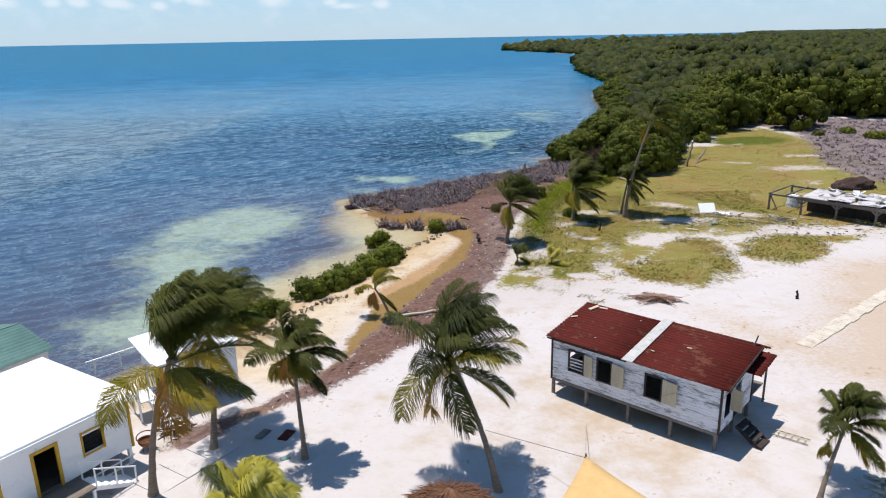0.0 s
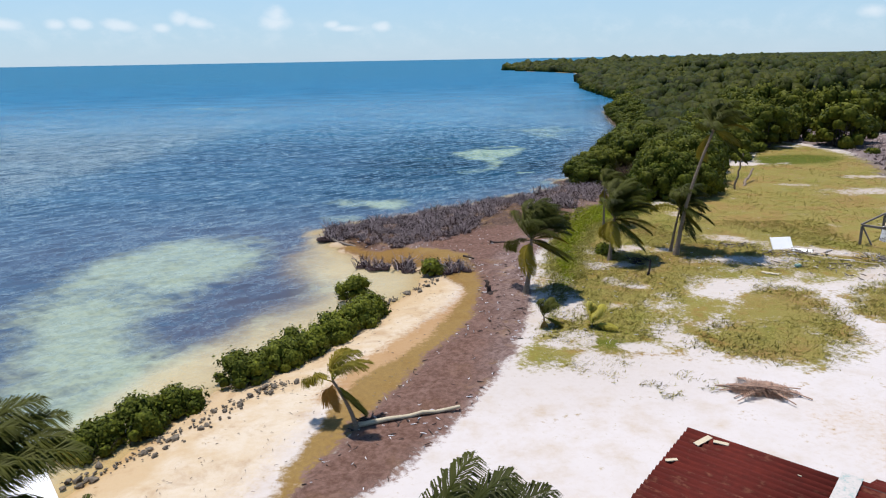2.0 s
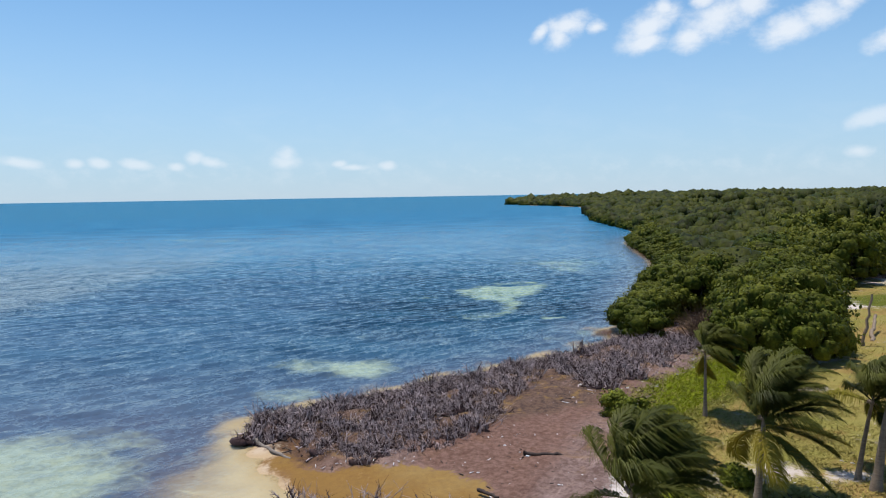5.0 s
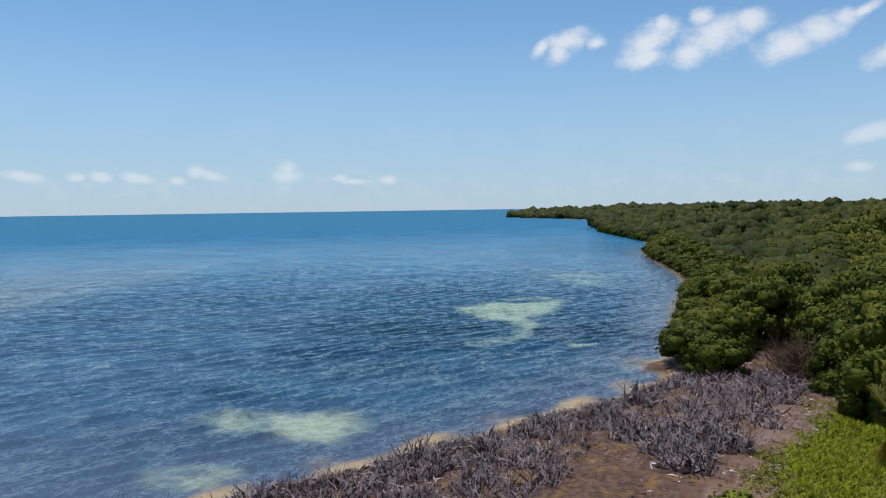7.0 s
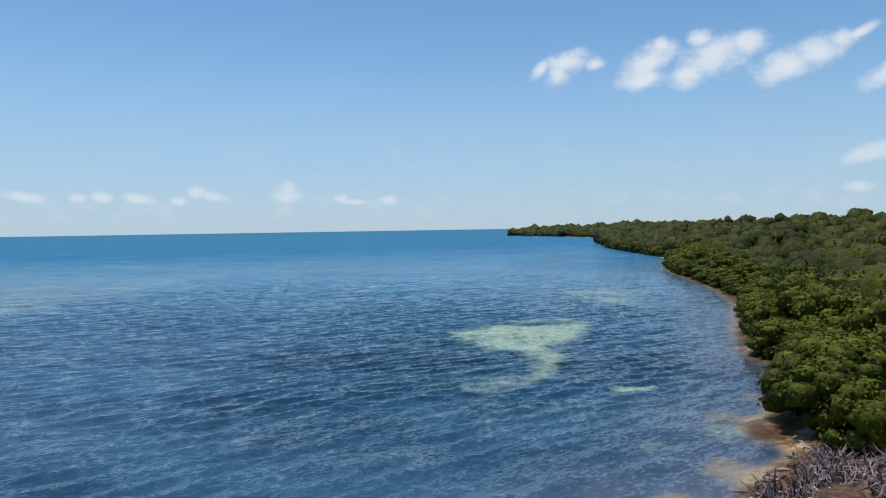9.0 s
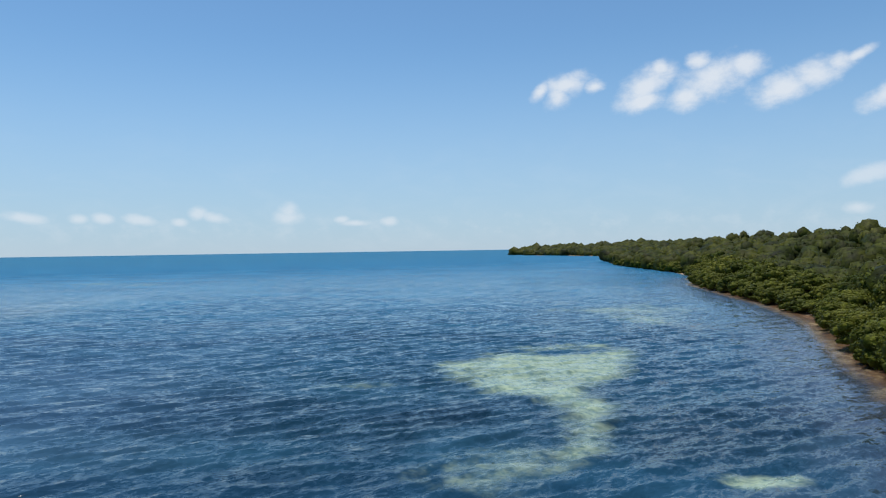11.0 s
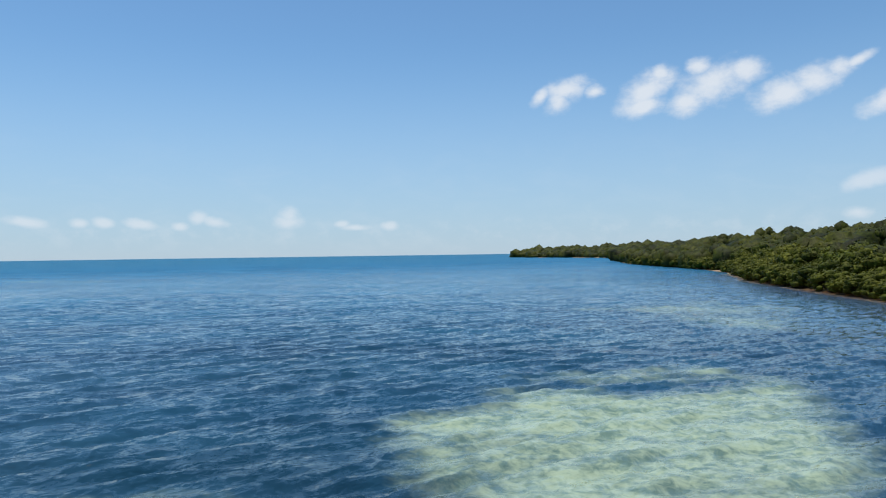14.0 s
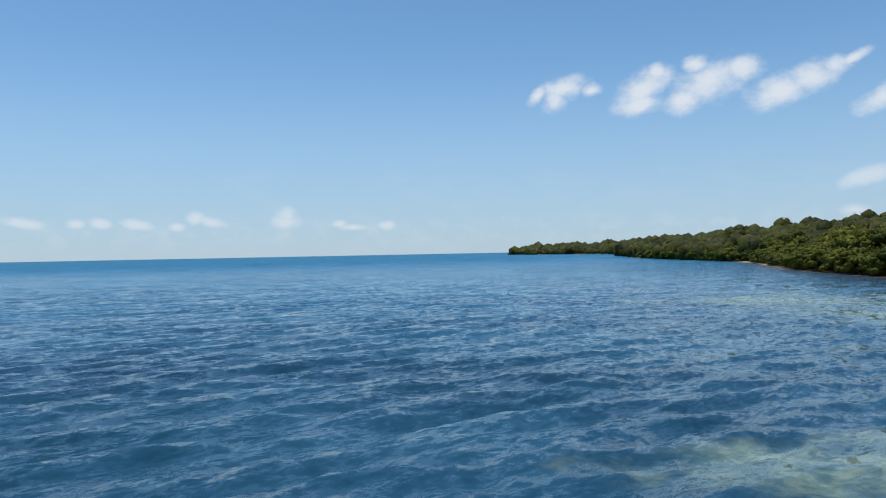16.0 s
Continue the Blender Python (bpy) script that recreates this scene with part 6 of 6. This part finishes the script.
flat_thing("door_panel", 28.2, 81.0, 1.05, 1.9, 0.08, 1.3, 8, WHITE_CLEAN, "white panel leaning on the driftwood", "panel", -38)
flat_thing("sheet", 29.6, 80.0, 0.72, 1.6, 0.8, 0.05, -20, WHITE_CLEAN, "white sheet lying on the driftwood", "panel", 4)
flat_thing("plank", 24.3, 73.4, 0.66, 1.3, 0.35, 0.08, -35, CREAM_WOOD, "pale cream plank lying in the grass", "plank")
flat_thing("box", 27.2, 75.2, 0.74, 0.5, 0.35, 0.25, 20, GREEN_IRON, "small blue-green crate in the grass", "crate")
flat_thing("mat", -9.4, 32.9, 0.62, 0.9, 0.45, 0.06, 70, GREY_WOOD, "grey board lying on sand under palms", "board")
flat_thing("mat", -8.1, 32.8, 0.62, 1.0, 0.55, 0.06, 75, RED_IRON, "red roofing scrap lying on the sand", "scrap")
flat_thing("cloth", -7.6, 30.7, 0.6, 0.5, 0.35, 0.08, 30, GREEN_IRON, "dark folded cloth beside a palm trunk", "cloth")

lad = thing("ladder", 17.3, 33.3, 0.62, -35, "pale wooden ladder frame lying on the sand", "ladder")
for y in (0.0, 0.55):
    part("side_rail", boxed(0.75, y, 0.03, 1.7, 0.05, 0.06), CREAM_WOOD, lad)
for k in range(5):
    part("rung", boxed(0.1 + k * 0.32, 0.27, 0.05, 0.04, 0.55, 0.04), CREAM_WOOD, lad)

tank = thing("water_tank", 37.2, 83.6, 0.6, -45, "white plastic tank under the ruined shelter frame", "tank")
bm = bmesh.new()
bmesh.ops.create_cone(bm, cap_ends=True, segments=20, radius1=0.75, radius2=0.6, depth=1.3, matrix=pose(1.2, 1.2, 0.65))
part("body", bm, WHITE_PEEL, tank)
bm = bmesh.new()
bmesh.ops.create_cone(bm, cap_ends=True, segments=16, radius1=0.25, radius2=0.22, depth=0.12, matrix=pose(1.2, 1.2, 1.35))
part("lid", bm, WHITE_CLEAN, tank)

mound = bmesh.new()
bmesh.ops.create_icosphere(mound, subdivisions=4, radius=1.0)
for v in mound.verts:
    k = 1 + 0.22 * noise.noise(v.co * 2.2) + 0.14 * noise.noise(v.co * 6)
    v.co = Vector((v.co.x * 2.9 * k, v.co.y * 1.6 * k, v.co.z * 1.25 * k + 0.25 * v.co.x))
ob = new("debris_mound", bm_mesh("debris_mound", mound, MOUND, True))
ob.matrix_basis = pose(50.4, 93.2, 0.75, 0, 0, 10)
tagged(ob, "dark brown mound of dry brush in the scrub", "brush")
shed = thing("tent_roof", 57, 92, 0.5, -30, "pale blue-grey sheet roof beside the ruin", "roof")
part("roof_sheet", corrugated(0, 3, -2.5, 2.5, 1.0, 2.6, GREEN_IRON), None, shed)
for x in (-2.4, 2.4):
    part("post", boxed(x, 2.9, 1.25, 0.12, 0.12, 2.6), GREY_WOOD, shed)
    part("post", boxed(x, 0.1, 0.5, 0.12, 0.12, 1.1), GREY_WOOD, shed)

# Concrete strip laid over the sand.
path = tagged(new("path_slab"), "cracked pale concrete strip across the sand", "path", kind="structure")
path.matrix_basis = pose(23.4, 44.2, 0.62, 0, 0, 43)
for k in range(12):
    part("slab", boxed(0.65 + k * 1.3, 0.0, 0.0, 1.27, 1.05, 0.14, pose(0, 0.015 * math.sin(k * 2.3), 0, 0.5 * math.sin(k), 0, 0.5 * math.cos(k * 3)), 0.015), CONCRETE, path)

# Shade cloth, its pole and lines; thatched sunshade.
sail = thing("shade_sail", 6.6, 25.4, 0.5, 0, "tan triangular shade cloth stretched over the sand", "shade sail")
n = 10
V, F = [], []
A, B, C = Vector((0.2, 2.4, 2.3)), Vector((-1.9, -2.4, 2.7)), Vector((3.6, -2.4, 2.5))
for i in range(n + 1):
    for j in range(n + 1 - i):
        u, v = i / n, j / n
        w = 1 - u - v
        V.append(tuple(A * w + B * u + C * v - Vector((0, 0, 3.0 * u * v * w + 0.5 * (u * v + v * w + w * u)))))
row = [sum(n + 1 - q for q in range(i)) for i in range(n + 2)]
for i in range(n):
    for j in range(n - i):
        F.append((row[i] + j, row[i + 1] + j, row[i] + j + 1))
        if j < n - i - 1:
            F.append((row[i + 1] + j, row[i + 1] + j + 1, row[i] + j + 1))
cloth = part("cloth", mesh_from("cloth", V, F, SAIL, True), None, sail)
cloth.modifiers.new("thick", "SOLIDIFY").thickness = 0.01
part("pole", beam(bmesh.new(), (0.2, 2.45, -0.2), (0.2, 2.45, 2.4), 0.08), GREY_WOOD, sail)
for x in (-1.9, 3.6):
    part("pole", beam(bmesh.new(), (x, -2.5, -0.2), (x, -2.5, 2.8), 0.08), GREY_WOOD, sail)
part("guy_line", beam(bmesh.new(), (0.2, 2.45, 2.2), (-4.2, 8.2, 0.05), 0.018), GREY_WOOD, sail)
part("guy_line", beam(bmesh.new(), (0.2, 2.45, 2.2), (1.2, 8.8, 0.05), 0.018), GREY_WOOD, sail)

hat = thing("thatched_sunshade", 0.9, 24.4, 0.5, 0, "round palm-thatch sunshade on a wooden post", "sunshade")
part("post", boxed(0, 0, 1.1, 0.14, 0.14, 2.3), GREY_WOOD, hat)
rng = np.random.default_rng(44)
out = []
for k in range(900):
    a, q = rng.uniform(0, 6.28), math.sqrt(rng.random())
    d = np.array([math.cos(a), math.sin(a), 0])
    c = d * 1.9 * q + np.array([0, 0, 3.0 - 1.15 * q + rng.uniform(0, 0.08)])
    o = (d + rng.normal(scale=0.25, size=3)) * 0.45 + np.array([0, 0, -0.24])
    out.append(tube([c, c + o * 0.5, c + o], [0.022, 0.02, 0.006], 3))
cone = bmesh.new()
bmesh.ops.create_cone(cone, segments=24, radius1=1.95, radius2=0.05, depth=1.15, matrix=pose(0, 0, 2.38))
part("thatch_core", cone, THATCH, hat)
part("thatch", mesh_from("thatch", *joined(out), THATCH), None, hat)

# Rocks below the bushes.
rng = np.random.default_rng(71)
ROCKS = [rock_mesh(k, 0.13) for k in range(5)]
EDGE = np.array([(-16.2, 44.6), (-14.8, 46.3), (-13.1, 48.7), (-11.8, 50.6), (-10.3, 52.9), (-9.3, 54.0)])
EDGE2 = np.array([(-6.6, 66.3), (-5.0, 68.6), (-3.4, 71.6), (-1.8, 74.2)])
for line, count in ((EDGE, 195), (EDGE2, 100)):
    for k in range(count):
        s = rng.uniform(0, len(line) - 1.001)
        i = int(s)
        x, y = line[i] * (1 - s + i) + line[i + 1] * (s - i) + rng.normal(scale=0.42, size=2)
        r = new("rock", ROCKS[int(rng.integers(5))])
        r.matrix_basis = pose(x, y, max(0.02, ground_z(x, y)) + 0.04, rng.uniform(-30, 30), rng.uniform(-30, 30), rng.uniform(0, 360))
        sc = rng.uniform(0.35, 0.9) if k % 7 else rng.uniform(1.2, 2.0)
        r.scale = (sc, sc * rng.uniform(0.6, 1.1), sc)
        tagged(r, "dark weathered coral rock along the beach edge", "rock", "beach edge rocks")


def scatter_grass():
    """Grass tufts over the grassy ground, thicker where it is lush."""
    rng = np.random.default_rng(81)
    P = rng.uniform((3, 54), (64, 160), (34000, 2))
    g = np.max([area(P, q, 1.8) for q in (GRASS_LUSH, GRASS_WEST, GRASS_PATCH, GRASS_EAST)] + [0.55 * area(P, GRASS_MID, 2.0)], axis=0) - 0.6 * np.clip(np.max([blob(P, *b) for b in BARE], axis=0) + 0.1, 0, 1)
    P = P[(g + rng.normal(scale=0.2, size=len(P)) > 0.5) & ~inside(P, FOREST)]
    Q = rng.uniform((4, 54), (36, 92), (30000, 2))
    g = np.max([area(Q, q, 1.5) for q in (GRASS_LUSH, GRASS_WEST, GRASS_PATCH, GRASS_EAST)], axis=0) - 0.9 * np.clip(np.max([blob(Q, *b) for b in BARE], axis=0) + 0.15, 0, 1)
    Q = Q[g + rng.normal(scale=0.12, size=len(Q)) > 0.5]
    tufts = [rng.normal((x, y), 0.35, (24, 2)) for x, y in ((5.2, 56.4), (5.9, 57.0), (7.0, 55.2), (8.6, 54.8), (10.4, 53.6), (11.2, 52.4), (12.6, 54.4), (13.6, 53.2), (9.6, 56.2))]
    S = rng.uniform((6, 64), (23, 112), (42000, 2))
    S = S[(area(S, GRASS_LUSH, 1.0) + rng.normal(scale=0.08, size=len(S)) > 0.5) & ~inside(S, FOREST)]
    P = np.concatenate([P, Q, S, *tufts])
    lush = area(P, GRASS_LUSH, 1.5) + 0.4 * blob(P, 9, 60, 5, 4) + rng.normal(scale=0.15, size=len(P)) > 0.5
    for Q, mat, tall, label in ((P[~lush], GRASS, 0.15, "short dry yellow-green coastal grass"), (P[lush], LUSH, 0.22, "lush bright green coastal grass")):
        z = land_height(Q)[0]
        n = len(Q)
        out_v, out_f = [], []
        for k in range(3):
            b = np.column_stack([Q + rng.normal(scale=0.12, size=(n, 2)), z + 0.0])
            a = rng.uniform(0, 6.28, n)
            w = np.column_stack([np.cos(a), np.sin(a), np.zeros(n)]) * 0.026
            lean = rng.uniform(0, 6.28, n)
            tip = b + np.column_stack([0.22 * np.cos(lean) + 0.08, 0.22 * np.sin(lean), rng.uniform(0.4, 1.0, n) * tall])
            out_v.append(np.stack([b - w, b + w, tip], 1).reshape(-1, 3))
            out_f.append(np.arange(3 * n).reshape(-1, 3) + 3 * n * k)
        soft = np.repeat(unit_rows(np.array([0, 0, 1.0]) + rng.normal(scale=0.4, size=(3 * n, 3))), 3, 0)
        tagged(new("grass", mesh_from("grass", np.concatenate(out_v), np.concatenate(out_f), mat, True, soft)), label, "grass", kind="stuff")


def scatter_bits(name, poly, count, size, mat, label, seed, cat):
    """Small lumps strewn over a stretch of ground."""
    rng = np.random.default_rng(seed)
    L = np.array(poly)
    P = rng.uniform(L.min(0), L.max(0), (count * 3, 2))
    P = P[inside(P, poly)][:count]
    z = land_height(P)[0] + 0.06
    q = []
    for (x, y), h in zip(P, z):
        a, l = rng.uniform(0, 3.14), size * rng.uniform(0.4, 1.6)
        d = np.array([math.cos(a), math.sin(a), rng.normal(scale=0.1)]) * l
        c = np.array([x, y, h + 0.02])
        q.append(tube([c - d, c + rng.normal(scale=0.02, size=3), c + d], [size * 0.16, size * 0.22, size * 0.08], 4))
    tagged(new(name, mesh_from(name, *joined(q), mat)), label, cat, kind="stuff")


scatter_grass()
scatter_bits("wrack_litter", WRACK, 1300, 0.15, DARK_WOOD, "dark sticks and seaweed strewn on the wrack", 82, "litter")
scatter_bits("shell_litter", WRACK, 1500, 0.12, WHITE_PEEL, "pale bits of shell and rubbish on the wrack", 83, "litter")
scatter_bits("beach_litter", [(-13, 42), (-9, 40), (-2, 57), (0, 70), (-3, 72), (-9, 55)], 240, 0.06, GREY_WOOD, "small twigs on the beach sand", 84, "litter")
scatter_bits("flat_litter", FLAT, 1400, 0.2, DARK_WOOD, "dark sticks and roots strewn on the mud flat", 89, "litter")
scatter_bits("flat_litter", FLAT, 500, 0.22, DEADWOOD, "pale twigs strewn on the mud flat", 90, "litter")
scatter_bits("field_litter", [(4, 56), (9, 58), (30, 78), (36, 80), (24, 86), (12, 80), (6, 70)], 160, 0.1, WHITE_PEEL, "pale scraps scattered in the grass", 85, "litter")
scatter_bits("scrap_litter", [(24, 76), (34, 73), (46, 72), (60, 66), (58, 72), (44, 77), (37, 79), (28, 82)], 220, 0.2, SHEET, "broken pale boards and scraps before the ruin", 87, "litter")
scatter_bits("twig_litter", [(24, 75), (34, 70), (48, 66), (60, 60), (58, 72), (44, 77), (37, 79), (28, 82)], 180, 0.24, GREY_WOOD, "grey twigs and boards strewn on the sand", 88, "litter")


def scatter_scrub():
    """Low mounds of dead twigs over the far flat."""
    rng = np.random.default_rng(86)
    L = np.array(SCRUB)
    P = rng.uniform(L.min(0), L.max(0), (9000, 2))
    P = P[inside(P, SCRUB) & ~inside(P, FOREST)][:4200]
    z = land_height(P)[0]
    for mat, label, lo in ((DEADWOOD, "low grey dead brush covering the flat", 0.3), (SCRUBTWIG, "dull brown twigs of the dead brush", 0.12)):
        v = []
        for k in range(7):
            n = len(P)
            a, r = rng.uniform(0, 6.28, n), rng.uniform(0.1, 0.8, n)
            b = np.column_stack([P[:, 0] + 0.5 * r * np.cos(a), P[:, 1] + 0.5 * r * np.sin(a), z])
            tip = b + np.column_stack([r * np.cos(a), r * np.sin(a), rng.uniform(0.1, 1.0, n) * (0.3 + lo)])
            w = np.column_stack([-np.sin(a), np.cos(a), np.zeros(n)]) * (0.05 if lo > 0.2 else 0.09)
            v.append(np.stack([b - w, b + w, tip], 1).reshape(-1, 3))
        v = np.concatenate(v)
        tagged(new("dead_scrub", mesh_from("dead_scrub", v, np.arange(len(v)).reshape(-1, 3), mat)), label, "scrub", kind="stuff")


scatter_scrub()

# ---- more small things round the huts ----
chair = thing("wicker_chair", -15.0, 31.4, 0.55, 30, "round brown wicker chair under the hut stairs", "chair")
for k in range(4):
    a = 0.8 + k * 1.57
    part("leg", beam(bmesh.new(), (0.3 * math.cos(a), 0.3 * math.sin(a), 0), (0.18 * math.cos(a), 0.18 * math.sin(a), 0.42), 0.03), THATCH, chair)
ring = [(0.45 * math.cos(a), 0.1 * math.sin(a) + 0.25 * (1 - math.sin(a)) - 0.25, 0.75 + 0.42 * math.sin(a)) for a in np.linspace(0, 6.28, 21)]
part("hoop", mesh_from("hoop", *tube(ring, [0.03] * 21, 6), THATCH), None, chair)
seat = bmesh.new()
bmesh.ops.create_uvsphere(seat, u_segments=16, v_segments=8, radius=0.42, matrix=pose(0, 0, 0.6))
bmesh.ops.delete(seat, geom=[v for v in seat.verts if v.co.z > 0.62], context="VERTS")
sh = part("seat", seat, THATCH, chair)
sh.modifiers.new("thick", "SOLIDIFY").thickness = 0.03
rail = thing("pier_rail", -22.6, 40.4, 0.3, 49, "white painted rail at the water's edge", "rail")
part("top_rail", boxed(1.6, 0, 0.9, 4.2, 0.08, 0.08), WHITE_CLEAN, rail)
for x in (0.0, 1.6, 3.4):
    part("post", boxed(x, 0, 0.4, 0.1, 0.1, 1.1), WHITE_CLEAN, rail)
pad = tagged(new("pavement_pad"), "pale concrete pad beside the palms", "pavement", kind="structure")
pad.matrix_basis = pose(-12.4, 30.1, 0.6, 0, 0, 60)
for k in range(3):
    part("slab", boxed(-1.6 + k * 1.6, 0, 0, 1.57, 2.2, 0.12, None, 0.01), PAD, pad)
heap(20.6, 28.6, 1.0, 1.6, 46, 97, CONCRETE, "rubble_heap", "heap of pale broken blocks and bleached sticks", "rubble", (0.3, 0.9), (0.05, 0.12))
heap(-14.4, 33.2, 0.9, 0.7, 30, 98, DARK_WOOD, "lumber_heap", "dark lumber stored under the stilt hut", "lumber", (0.6, 1.6), (0.03, 0.07))
heap(11.0, 36.6, 1.2, 0.5, 12, 99, GREY_WOOD, "lumber_heap", "a few grey boards lying under the house", "lumber", (0.5, 1.2), (0.03, 0.06), z=0.4, lift=0.15)
rng = np.random.default_rng(58)
for k in range(9):
    x, y = rng.uniform(1350, 1900), rng.uniform(2700, 3000)
    w, h = rng.uniform(8, 16), rng.uniform(7, 9)
    far_house = thing("distant_building", x, y, 2, rng.uniform(0, 40), "small pale building far off beyond the wood", "building", "distant buildings")
    part("wall", boxed(0, 0, h / 2, w, 12, h), WHITE_CLEAN, far_house)
    part("roof", boxed(0, 0, h + 0.6, w + 2, 14, 1.2), CONCRETE, far_house)
